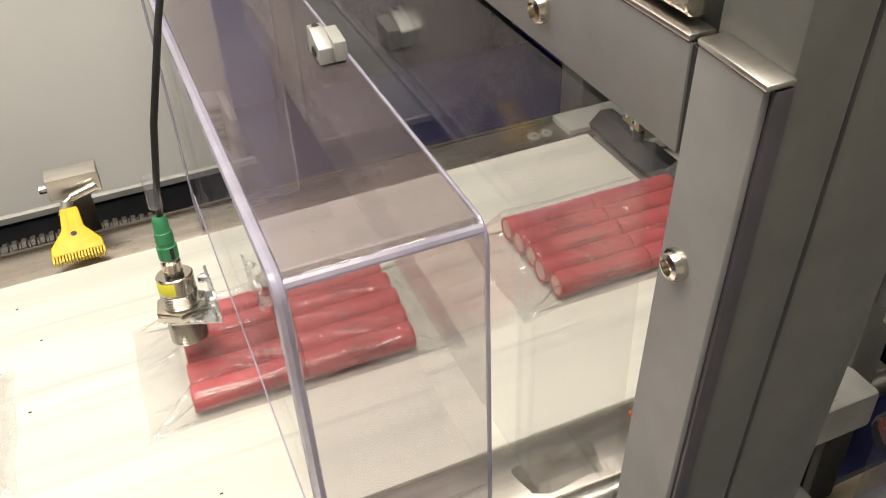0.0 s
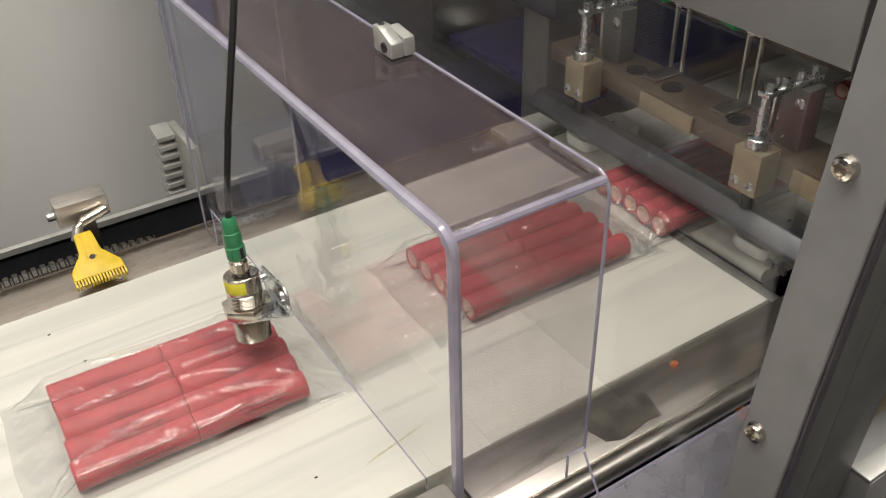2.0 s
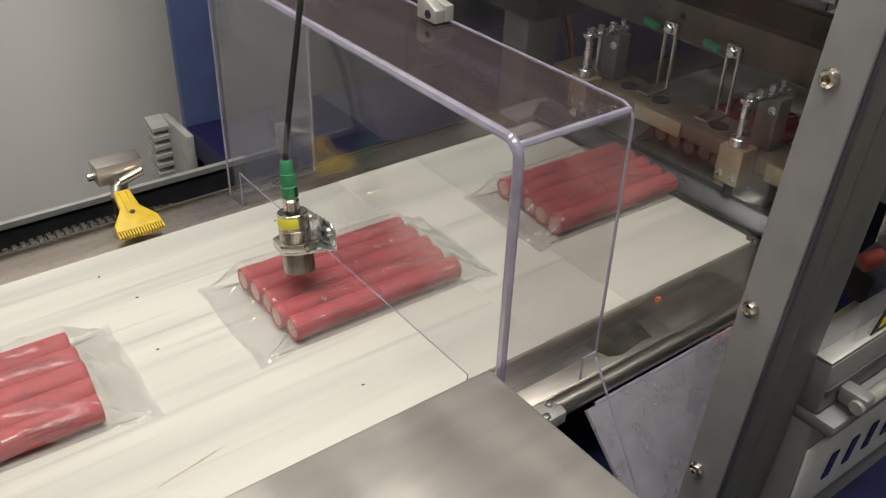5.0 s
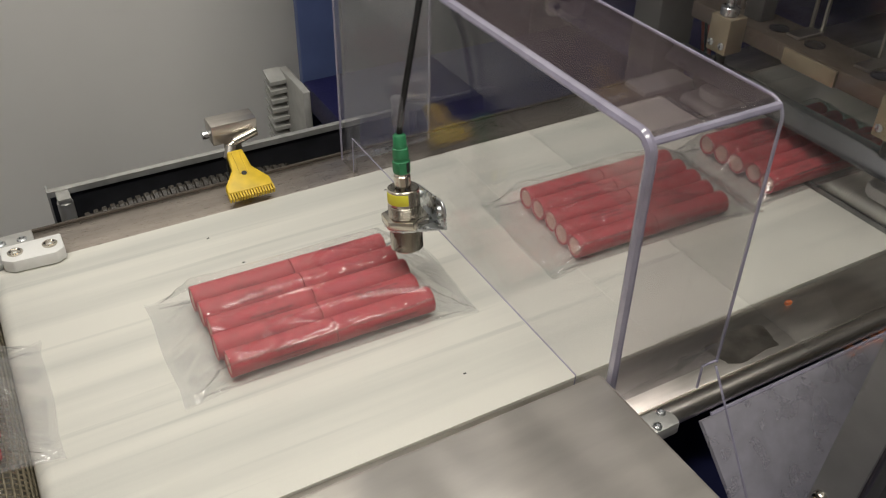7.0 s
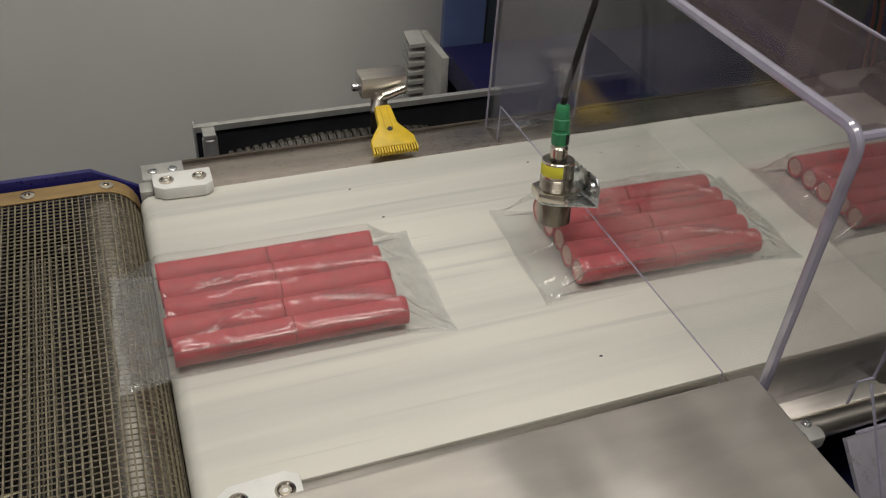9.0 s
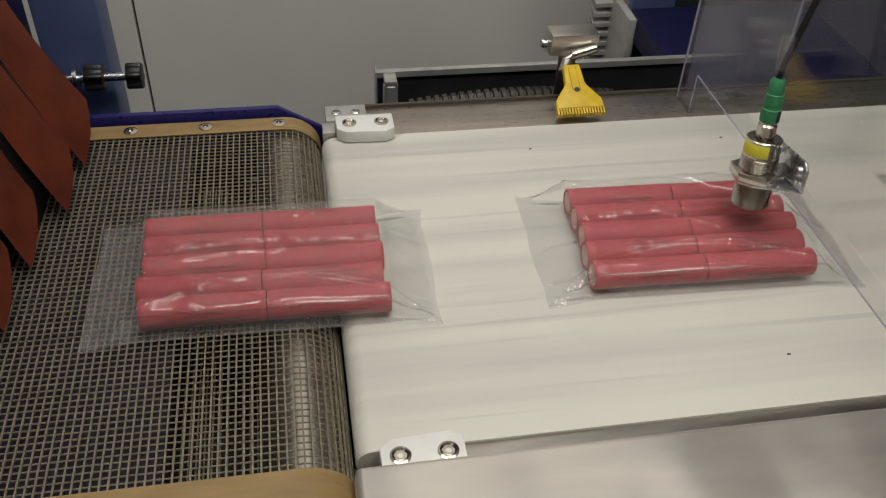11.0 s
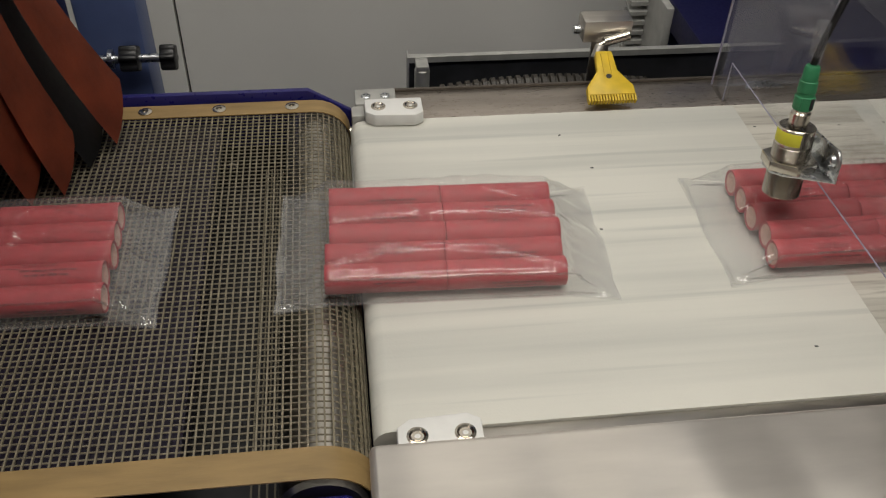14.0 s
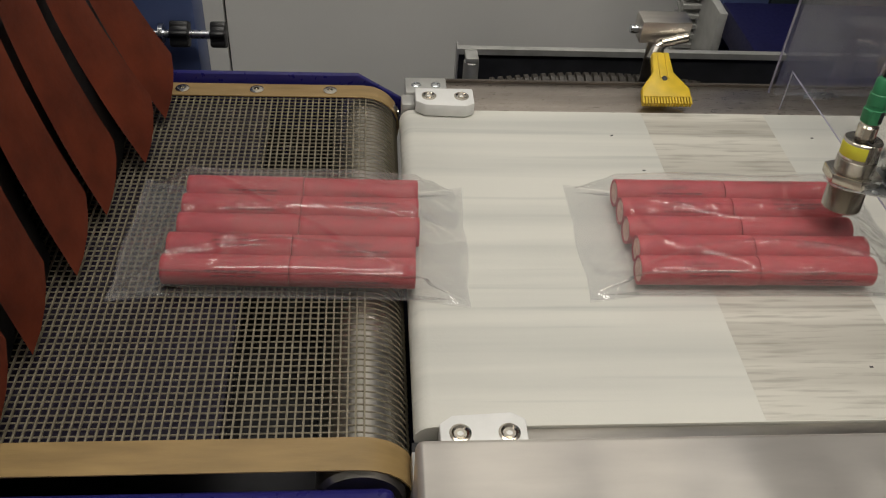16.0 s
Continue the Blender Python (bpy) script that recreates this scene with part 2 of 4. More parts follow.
def rod(a, c, r, n=12, bm=None):
    a, c = Vector(a), Vector(c)
    m = Matrix.Translation(a) @ (c - a).to_track_quat("Z", "Y").to_matrix().to_4x4()
    return lathe([(r * 0.9, 0), (r, r * 0.12), (r, (c - a).length - r * 0.12), (r * 0.9, (c - a).length)], n, m, bm)


def tube(points, r, n=10, bm=None):
    """A round tube along points."""
    b = bmesh.new()
    pts = [Vector(p) for p in points]
    rings = []
    for i, p in enumerate(pts):
        d = (pts[min(i + 1, len(pts) - 1)] - pts[max(i - 1, 0)]).normalized()
        u = d.orthogonal().normalized() if not rings else (u - d * u.dot(d)).normalized()
        w = d.cross(u)
        rr = r(i) if callable(r) else r
        rings.append([b.verts.new(p + rr * (math.cos(t) * u + math.sin(t) * w)) for t in (2 * math.pi * k / n for k in range(n))])
    for p, q in zip(rings, rings[1:]):
        for i in range(n):
            b.faces.new((p[i], p[(i + 1) % n], q[(i + 1) % n], q[i]))
    b.faces.new(list(reversed(rings[0])))
    b.faces.new(rings[-1])
    return join(bm, b)


def prism(outline, depth, m=None, r=0.0, bm=None):
    """A plate: an outline in x, y pushed up by depth."""
    b = bmesh.new()
    f = b.faces.new([b.verts.new((x, y, 0)) for x, y in outline])
    ext = bmesh.ops.extrude_face_region(b, geom=[f])
    for v in ext["geom"]:
        if isinstance(v, bmesh.types.BMVert):
            v.co.z += depth
    bmesh.ops.recalc_face_normals(b, faces=b.faces[:])
    if r:
        bmesh.ops.bevel(b, geom=b.edges[:], offset=r, segments=2, profile=0.5, affect="EDGES")
    return join(bm, b, m)


def strip(profile, x0, x1, t, bm=None):
    """A sheet bent along x: (y, z) of its outer side, with the thickness t inwards (to the left of the way)."""
    b = bmesh.new()
    pts = [Vector((0, y, z)) for y, z in profile]
    inner = []
    for i, p in enumerate(pts):
        d = (pts[min(i + 1, len(pts) - 1)] - pts[max(i - 1, 0)]).normalized()
        inner.append(p + t * Vector((0, -d.z, d.y)))
    rows = [[b.verts.new((x, p.y, p.z)) for p in pts] + [b.verts.new((x, p.y, p.z)) for p in reversed(inner)] for x in (x0, x1)]
    k = len(rows[0])
    for i in range(k):
        b.faces.new((rows[0][i], rows[0][(i + 1) % k], rows[1][(i + 1) % k], rows[1][i]))
    n = len(pts)
    for row in rows:
        for i in range(n - 1):
            b.faces.new((row[i], row[i + 1], row[k - 2 - i], row[k - 1 - i]))
    bmesh.ops.recalc_face_normals(b, faces=b.faces[:])
    return join(bm, b)


def screw(parent, at, axis="z", r=0.004, h=0.003, material=None, name="screw"):
    """A round screw head with a hex socket, its back at the place given; axis: the way it looks."""
    turn = {"z": pose(0, 0, 0), "-x": pose(0, 0, 0, 0, -90, 0), "-y": pose(0, 0, 0, 90, 0, 0), "x": pose(0, 0, 0, 0, 90, 0)}[axis]
    bm = lathe([(r, -0.001), (r, h * 0.45), (r * 0.82, h * 0.85), (r * 0.5, h), (r * 0.48, h * 0.45), (r * 0.05, h * 0.4)], 16)
    return part(name, bm, material or M["zinc"], parent, matrix=Matrix.Translation(at) @ turn)


# ---- room ----
tagged(part("floor", box(-3, 4, -3, 1.0, -0.95, -0.9), M["floor"]), "grey screed floor of a workshop", "floor", kind="structure")
tagged(part("ceiling", box(-3.1, 4.1, -3.1, 1.1, 1.9, 1.95), M["ceiling"]), "plain white ceiling", "ceiling", kind="structure")
for nm, b in (("wall_back", (-0.252, 4, 1.0, 1.1, -0.9, 1.9)), ("wall_back_panel", (-3, -0.256, 1.0, 1.1, -0.9, 1.9)), ("wall_front", (-3.1, 4.1, -3.1, -3, -0.9, 1.9)), ("wall_west", (-3.1, -3, -3, 1.1, -0.9, 1.9)), ("wall_east", (4, 4.1, -3, 1.1, -0.9, 1.9))):
    tagged(part(nm, box(*b), M["wall"]), "light grey painted wall panel", "wall", kind="structure")
tagged(part("wall_joint", box(-0.256, -0.252, 1.012, 1.1, -0.9, 1.9), M["dark"]), "dark joint between wall panels", "joint", kind="structure")
for cx, cy, sx, sy in ((0.6, -0.5, 1.5, 0.3), (0.15, 0.3, 1.2, 0.3), (-1.0, -0.2, 0.3, 1.5)):
    c = thing("ceiling_light", "white ceiling light with a glowing diffuser", "ceiling light", "ceiling lights", at=(cx, cy, 1.9))
    part("frame", box(-sx / 2 - 0.02, sx / 2 + 0.02, -sy / 2 - 0.02, sy / 2 + 0.02, -0.025, 0, 0.004), M["alu_light"], c)
    part("diffuser", box(-sx / 2, sx / 2, -sy / 2, sy / 2, -0.03, -0.026), M["lit"], c)

CRUMB = mesh_of("crumb", box(-0.003, 0.003, -0.002, 0.002, -0.002, 0.002, 0.0007, 1), M["crumb"])

# ---- white belt conveyor ----
BW = 0.347  # belt width
conv = thing("belt_conveyor", "white belt conveyor with stainless steel side strips", "conveyor")


def band(x0, x1, w0, w1, r, n=8):
    """A flat belt round two noses of radius r, from x0 to x1."""
    b = bmesh.new()
    loop = [(x1 - r + r * math.sin(a), -r + r * math.cos(a)) for a in (math.pi * i / n for i in range(n + 1))]
    loop += [(x0 + r - r * math.sin(a), -r - r * math.cos(a)) for a in (math.pi * i / n for i in range(n + 1))]
    rows = [[b.verts.new((x, y, z)) for x, z in loop] for y in (w0, w1)]
    k = len(loop)
    for i in range(k):
        b.faces.new((rows[0][i], rows[0][(i + 1) % k], rows[1][(i + 1) % k], rows[1][i]))
    b.faces.new(rows[0])
    b.faces.new(list(reversed(rows[1])))
    bmesh.ops.recalc_face_normals(b, faces=b.faces[:])
    return b


part("belt", band(0.002, 0.62, 0, BW, 0.012), M["belt"], conv, "worn white belt with grey streaks")
nose = part("belt_nose", band(-0.3, 0.0, 0.0005, BW - 0.0005, 0.005), M["belt"], conv, "sliding end of the white belt")
patch = part("belt_patch", box(0, 0.115, 0.001, BW - 0.001, -0.0002, 0.0003), M["belt_dirt"], conv, "scuffed dirty stretch of belt")
smear = part("belt_smear", prism([(-0.03, -0.0012), (-0.01, -0.0004), (0.012, 0.0), (0.03, 0.0016), (0.02, 0.0024), (0.0, 0.0012), (-0.02, 0.0006)], 0.0003), M["smear"], conv, "faint yellowish smear")
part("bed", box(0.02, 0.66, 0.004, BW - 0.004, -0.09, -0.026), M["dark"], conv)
part("far_strip", box(0.012, 0.8, BW + 0.003, 0.398, -0.06, -0.002, 0.0015), M["strip_steel"], conv, "brownish steel strip beside the belt")
part("far_strip_flange", box(0.012, 0.8, 0.398, 0.401, -0.06, 0.0), M["brown_grey"], conv)
near = box(0.392, 0.80, -0.052, -0.0006, -0.02, -0.0025, 0.001)
part("near_strip", near, M["steel"], conv, "stained stainless steel strip")
part("near_rod", rod((0.392, -0.058, -0.011), (0.80, -0.058, -0.011), 0.009, 16), M["steel"], conv, "rounded steel edge")
part("cover_plate", box(-0.002, 0.354, -0.46, -0.057, -0.12, 0.068, 0.004, 3), M["plate_steel"], conv, "brushed stainless steel cover plate")
# solid dark box stands in for the shade under the bracket
part("cover_gap_shade", box(0.012, 0.388, -0.066, -0.003, -0.12, -0.022), M["dark"], conv)
part("near_bracket", box(0.0165, 0.39, -0.0565, -0.0006, -0.02, -0.002, 0.0006), M["steel"], conv)


def guide(y, flip):
    """White plastic belt guide with two countersunk screws."""
    o = [(0.016, 0.0), (0.016, 0.021), (0.024, 0.027), (0.06, 0.029), (0.068, 0.024), (0.068, 0.0)]
    if flip:
        o = [(x, -yy) for x, yy in o]
    g = part("belt_guide", prism(o, 0.012, pose(0, y, 0.001), 0.0012), M["white_plastic"], conv, "white plastic belt guide")
    for x in (0.028, 0.057):
        part("screw", lathe([(0.0066, 0), (0.0066, 0.0012), (0.0052, 0.0016), (0.0036, 0.0004), (0.0034, 0.0012), (0.002, 0.0012), (0.0018, -0.0005)], 18, pose(x, y + (-0.0135 if flip else 0.0135), 0.0125)), M["chrome"], g)
    return g


guide(-0.028, False)
guide(0.363, True)
part("end_block", box(0.008, 0.046, 0.366, 0.392, -0.03, 0.006, 0.001), M["alu_light"], conv, "aluminium end block")
part("end_block", box(0.004, 0.016, 0.349, 0.366, -0.03, 0.004, 0.001), M["alu_light"], conv, "aluminium end block")
# dark filler in place of the shade in the slot
part("pin_slot_shade", box(0.017, 0.031, 0.35, 0.365, -0.03, -0.01), M["dark"], conv)
for x in (0.018, 0.036):
    screw(conv, (x, 0.379, 0.006), r=0.0045, h=0.0015)
part("near_end_block", box(0.0, 0.0155, -0.055, -0.013, -0.08, -0.006, 0.001), M["alu_light"], conv)
# dark filler, shade between end block and belt
part("near_end_shade", box(0.001, 0.0155, -0.0125, -0.001, -0.04, -0.014), M["dark"], conv)
part("strip_stain", prism([(0.528 + 0.03 * math.copysign(abs(math.cos(a)) ** 0.5, math.cos(a)) * (1 + 0.08 * math.sin(5 * a)), -0.031 + 0.016 * math.copysign(abs(math.sin(a)) ** 0.5, math.sin(a)) * (1 + 0.1 * math.cos(7 * a))) for a in (2 * math.pi * k / 40 for k in range(40))], 0.0003, pose(0, 0, -0.0026)), M["stain"], conv, "dark wet stain on the strip")
part("foot_clamp", prism([(-0.013, -0.01), (0.012, -0.01), (0.014, -0.003), (0.009, 0.009), (-0.011, 0.009)], 0.012, pose(0.406, -0.07, -0.004), 0.002), M["alu_light"], conv, "cast aluminium clamp with a bolt")
screw(conv, (0.411, -0.066, 0.008), r=0.0036, h=0.0022)
screw(conv, (0.4, -0.0755, 0.008), r=0.0036, h=0.0022)
for i in range(9):
    x, y = random.uniform(0.05, 0.6), random.uniform(0.01, 0.34)
    part("speck", box(-0.0012, 0.0012, -0.0006, 0.0006, 0, 0.0004), M["dark"], conv, matrix=pose(x, y, 0, 0, 0, random.uniform(-30, 30)))

# ---- acrylic hood ----
hood = thing("acrylic_hood", "clear acrylic hood over the belt, polished edges, open at one end", "cover")
HX0, HX1, HY0, HY1, HZ, HT = 0.357, 0.461, -0.063, 0.386, 0.246, 0.005
R = 0.012


def arc(cy, cz, a0, a1, n=6):
    return [(cy + R * math.cos(radians(a0 + (a1 - a0) * i / n)), cz + R * math.sin(radians(a0 + (a1 - a0) * i / n))) for i in range(n + 1)]


bent = [(HY0, 0.035), (HY0, HZ - R)] + arc(HY0 + R, HZ - R, 180, 90)[1:] + [(HY1, HZ)]
k = len(bent) - 2
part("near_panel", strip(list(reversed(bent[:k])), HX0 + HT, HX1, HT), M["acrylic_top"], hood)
# same sheet as the near panel, with reflections put into its colour
part("lid", strip(list(reversed(bent[k - 1:])), HX0 + HT, HX1, HT), M["acrylic_lid_sheen"], hood, "acrylic lid with its reflection coloured in as mauve haze")
fr = [(HY0, 0.0), (HY0, HZ - R)] + [(y, z) for y, z in arc(HY0 + R, HZ - R, 180, 90)[1:]] + [(HY1, HZ), (HY1, -0.002), (HY1 - 0.03, -0.002), (HY1 - 0.03, 0.04), (-0.03, 0.04), (-0.03, 0.0)]
part("front_panel", prism(fr, HT, Matrix.Translation((HX0, 0, 0)) @ Matrix(((0, 0, 1, 0), (1, 0, 0, 0), (0, 1, 0, 0), (0, 0, 0, 1)))), M["acrylic"], hood)
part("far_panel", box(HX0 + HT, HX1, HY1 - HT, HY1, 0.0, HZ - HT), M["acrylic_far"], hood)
# polished edges
ed = tube([(HX0 + 0.003, y, z) for y, z in bent], 0.0036, 8)
part("edge", ed, M["edge"], hood, "lilac polished edge")
part("edge", tube([(HX1, y, z - 0.0005) for y, z in bent], 0.0013, 6), M["edge"], hood)
part("edge", rod((HX0, HY0 + 0.004, HZ - 0.004), (HX1, HY0 + 0.004, HZ - 0.004), 0.0028, 8), M["edge"], hood)
part("edge", tube([(HX0, -0.03, 0.03), (HX0, -0.03, 0.04), (HX0, HY1 - 0.03, 0.04), (HX0, HY1 - 0.03, 0)], 0.0006, 6), M["edge"], hood)
part("edge", rod((HX0, HY1, 0), (HX0, HY1, HZ), 0.0012, 6), M["edge"], hood)
part("edge", rod((HX1, HY1, 0), (HX1, HY1, HZ), 0.0012, 6), M["edge"], hood)
part("edge", rod((HX1, HY0 + 0.01, HZ), (HX1, HY1, HZ), 0.0008, 6), M["edge"], hood)
part("edge", tube([(HX1, HY0, 0.036), (0.447, HY0, 0.036), (0.447, HY0, 0.014)], 0.001, 6), M["edge"], hood)
part("near_tongue", prism([(HX0 + 0.005, 0.035), (0.425, 0.035), (0.425, 0.05), (HX1, 0.05)], 0.004, Matrix.Translation((0, HY0 + 0.004, 0)) @ pose(0, 0, 0, 90)), M["acrylic"], hood)
yz = Matrix(((0, 0, 1, 0), (1, 0, 0, 0), (0, 1, 0, 0), (0, 0, 0, 1)))
clip = part("clip", prism([(-0.0125, 0), (0.0125, 0), (0.0125, 0.0175), (0.005, 0.018), (-0.0125, 0.0105)], 0.0095, Matrix.Translation((0.4385, 0.1435, HZ + 0.003)) @ yz, 0.0009), M["alu_light"], hood, "cast metal clamp block on the lid")
part("socket", lathe([(0.0036, 0), (0.0036, 0.001), (0.0028, 0.001), (0.0022, 0.0002)], 14, pose(0.4384, 0.1405, HZ + 0.0088, 0, -90, 0)), M["dark"], clip)
part("top_hole", lathe([(0.0024, 0), (0.0024, 0.0006), (0.001, 0.0003)], 12, pose(0.4432, 0.1515, HZ + 0.0206)), M["dark"], clip)
part("clip_rear", prism([(-0.011, 0), (0.011, 0), (0.011, 0.0155), (-0.011, 0.013)], 0.0085, Matrix.Translation((0.4485, 0.142, HZ + 0.003)) @ yz, 0.0009), M["grille"], hood, "grey hinge half of the clamp")
part("clip_foot", box(0.44, 0.456, 0.134, 0.153, HZ, HZ + 0.003, 0.0005), M["black"], hood)
foot = part("foot_tab", prism([(-0.02, 0), (0.02, 0), (0.012, 0.012), (-0.012, 0.012)], 0.002, pose(0.405, 0.372, 0.001), 0.0005), M["zinc"], hood, "zinc fixing tab")
for ob in hood.children:
    ob.visible_shadow = False

# ---- proximity sensor ----
sen = thing("proximity_sensor", "nickel-plated threaded proximity sensor with green plug", "sensor")
sen.matrix_world = pose(0.319, 0.1585, 0.0435, -9, 1, 0)
RB = 0.0133  # barrel radius
prof = [(RB - 0.0016, 0), (RB - 0.0004, 0.0008)]
z = 0.0012
while z < 0.0405:
    prof += [(RB + 0.0003, z + 0.0005), (RB - 0.0006, z + 0.0011)]
    z += 0.0013
prof += [(RB - 0.0002, 0.0416), (RB, 0.042), (RB, 0.0548), (RB - 0.0007, 0.0556)]
part("barrel", lathe(prof, 40), M["chrome"], sen, "threaded nickel barrel", smooth=25)
hexa = [(0.0203 * math.cos(radians(60 * i + 22)), 0.0203 * math.sin(radians(60 * i + 22))) for i in range(6)]
part("hex_nut", prism(hexa, 0.0075, pose(0, 0, 0.0238), 0.0009), M["chrome"], sen)
br = [(-0.0165, -0.007), (-0.01, -0.014), (0.006, -0.0205), (0.0235, -0.0285), (0.0235, 0.02), (-0.01, 0.015), (-0.0165, 0.007)]
part("bracket", prism(br, 0.0022, pose(0, 0, 0.0214), 0.0005), M["zinc"], sen, "zinc-plated angle bracket")
part("bracket_wing", prism([(-0.0285, 0.0216), (-0.0285, 0.04), (-0.024, 0.0455), (0.02, 0.0455), (0.02, 0.0216)], 0.0022, Matrix.Translation((0.0215, 0, 0)) @ Matrix(((0, 0, 1, 0), (1, 0, 0, 0), (0, 1, 0, 0), (0, 0, 0, 1))), 0.0005), M["zinc"], sen)
screw(sen, (0.0215, -0.021, 0.037), "-x", 0.0042, 0.0035)
screw(sen, (0.0215, 0.013, 0.039), "-x", 0.0035, 0.006)
lab = lathe([(RB + 0.0001, 0.0438), (RB + 0.0002, 0.044), (RB + 0.0002, 0.0532), (RB + 0.0001, 0.0534)], 40, cap=False)
for f in [f for f in lab.faces if not (-0.0149 < f.calc_center_median().x < -0.002 and -0.0135 < f.calc_center_median().y < 0.004)]:
    lab.faces.remove(f)
part("type_label", lab, M["yellow_label"], sen, "yellow type label")
part("top_groove", box(-0.0008, 0.0008, -0.0105, -0.005, 0.0556, 0.056), M["dark"], sen)
part("plug_nut", lathe([(0.0045, 0.0554), (0.0048, 0.0568), (0.007, 0.057), (0.007, 0.0655), (0.0058, 0.067), (0.0058, 0.07)], 18), M["chrome"], sen)
part("plug", lathe([(0.0058, 0.068), (0.0071, 0.069), (0.0073, 0.0785), (0.0064, 0.079), (0.0062, 0.0815), (0.0067, 0.082), (0.0064, 0.0895), (0.0057, 0.09), (0.0053, 0.0995), (0.0042, 0.101)], 20), M["green"], sen, "green plastic plug")
for a in (40, 220, 290):
    part("plug_key", box(0.0058, 0.0079, -0.0014, 0.0014, 0.07, 0.0785, 0.0004), M["dark"] if a == 290 else M["green"], sen, matrix=pose(0, 0, 0, 0, 0, a))
part("cable_sleeve", lathe([(0.0044, 0.108), (0.005, 0.109), (0.005, 0.131), (0.0044, 0.132)], 14), M["sleeve"], sen, "clear cable sleeve")
top = sen.matrix_world.inverted()
cable = [top @ Vector(p) for p in ((0.3215, 0.1755, 0.142), (0.324, 0.177, 0.16), (0.334, 0.178, 0.211), (0.353, 0.191, 0.272), (0.377, 0.218, 0.333), (0.405, 0.26, 0.394), (0.438, 0.315, 0.455), (0.45, 0.36, 0.52), (0.455, 0.42, 0.7))]
part("cable", tube(cable, 0.0025, 10), M["black"], sen, "black cable")

# ---- scraper brush ----
bru = thing("scraper_brush", "yellow plastic brush hanging from a metal clamp beside the belt", "brush", at=(0.246, 0.396, 0.03))
m = Matrix.Translation((0, 0, 0)) @ pose(0, 0, 0, 25, 0, 0)
o = [(-0.009, 0.004), (0.009, 0.004), (0.011, -0.022), (0.025, -0.042), (0.0255, -0.053), (-0.0255, -0.053), (-0.025, -0.042), (-0.011, -0.022)]
part("handle", prism(o, 0.009, m @ pose(0, 0, -0.005), 0.002), M["yellow"], bru)
part("hole", lathe([(0.003, 0), (0.003, 0.0006), (0.001, 0.0003)], 12, m @ pose(0, -0.03, 0.0038)), M["dark"], bru)
for x in (-0.004, 0.004):
    part("rib", box(x - 0.0006, x + 0.0006, -0.03, 0.0, 0.0035, 0.0052), M["yellow"], bru, matrix=m)
for i in range(17):
    x = -0.0245 + i * 0.049 / 16
    part("bristle", box(x - 0.0009, x + 0.0009, -0.0605, -0.052, -0.004, 0.003), M["yellow"], bru, matrix=m)
bru.scale = (0.9, 0.86, 0.86)
cl = thing("brush_clamp", "small steel clamp block with a swivel pin", "clamp", at=(0.257, 0.425, 0.024))
part("block", box(-0.028, 0.024, -0.006, 0.022, 0.008, 0.034, 0.0015), M["steel"], cl)
part("pin", rod((-0.008, -0.016, 0.014), (0.02, -0.012, 0.02), 0.0055, 14), M["chrome"], cl)
part("pin_tip", rod((-0.016, -0.02, 0.01), (-0.006, -0.016, 0.014), 0.004, 12), M["chrome"], cl)
part("stem", rod((-0.018, -0.028, 0.0), (-0.012, -0.02, 0.012), 0.006, 12), M["steel"], cl)
part("side_bolt", rod((-0.036, 0.008, 0.018), (-0.028, 0.008, 0.018), 0.005, 10), M["zinc"], cl)
part("hanger", box(-0.01, 0.01, 0.02, 0.024, -0.07, 0.03, 0.001), M["steel"], cl)

cl.scale = (0.92, 0.85, 0.85)

# ---- bar with conduit behind the belt ----
bar = thing("guide_bar", "silver angle bar on a round post behind the belt", "bar")
part("top_flange", box(0.073, 0.444, 0.536, 0.5435, -0.0465, -0.0435, 0.0008), M["alu_light"], bar)
# darker than the flange: shade below it is put into the colour
part("web", box(0.073, 0.444, 0.538, 0.541, -0.1, -0.0475), M["seal"], bar, "bar web with the shade put into its colour")
part("front_lip", box(0.073, 0.444, 0.5345, 0.536, -0.05, -0.043), M["alu_light"], bar)
part("post", rod((0.086, 0.522, -0.2), (0.086, 0.522, -0.05), 0.0085, 16), M["alu_light"], bar)
part("post_head", box(0.079, 0.093, 0.515, 0.5345, -0.05, -0.044, 0.001), M["alu_light"], bar)
part("end_lip", box(0.071, 0.073, 0.5345, 0.55, -0.09, -0.043), M["alu_light"], bar)
pts = [(0.1 + i * 0.0011, 0.462, -0.048 + 0.008 * math.sin(i / 200 * math.pi)) for i in range(201)]
con = tube(pts, lambda i: 0.012 if i % 8 < 5 else 0.0092, 12)
tagged(part("conduit", con, M["conduit"], smooth=20), "brown corrugated cable conduit behind the belt", "conduit")

# ---- blue cabinet and grille ----
cab = thing("blue_cabinet", "tall dark blue machine cabinet against the wall", "cabinet")
part("body", box(0.562, 1.9, 0.802, 0.99, -0.9, 1.2, 0.004), M["blue"], cab)
part("corner_panel", box(0.462, 0.528, 0.785, 0.80, -0.9, 1.2, 0.003), M["blue_light"], cab, "lighter blue panel")
part("door", box(0.531, 0.869, 0.787, 0.801, -0.232, 1.2, 0.003), M["slate"], cab, "slate grey door panel")
part("door", box(0.873, 1.004, 0.789, 0.801, -0.215, 1.2, 0.003), M["teal"], cab, "dark teal door panel")
gr = thing("fan_grille", "grey louvred fan grille on the cabinet side", "grille")
part("body", box(0.449, 0.4615, 0.752, 0.853, -0.33, -0.104, 0.0025), M["grille"], gr, "smooth grey cover")
slat = mesh_of("slat", prism([(0, 0.0), (0.03, 0.009), (0.03, 0.0065), (0, -0.006)], 0.0265, yz), M["grille"], 30)
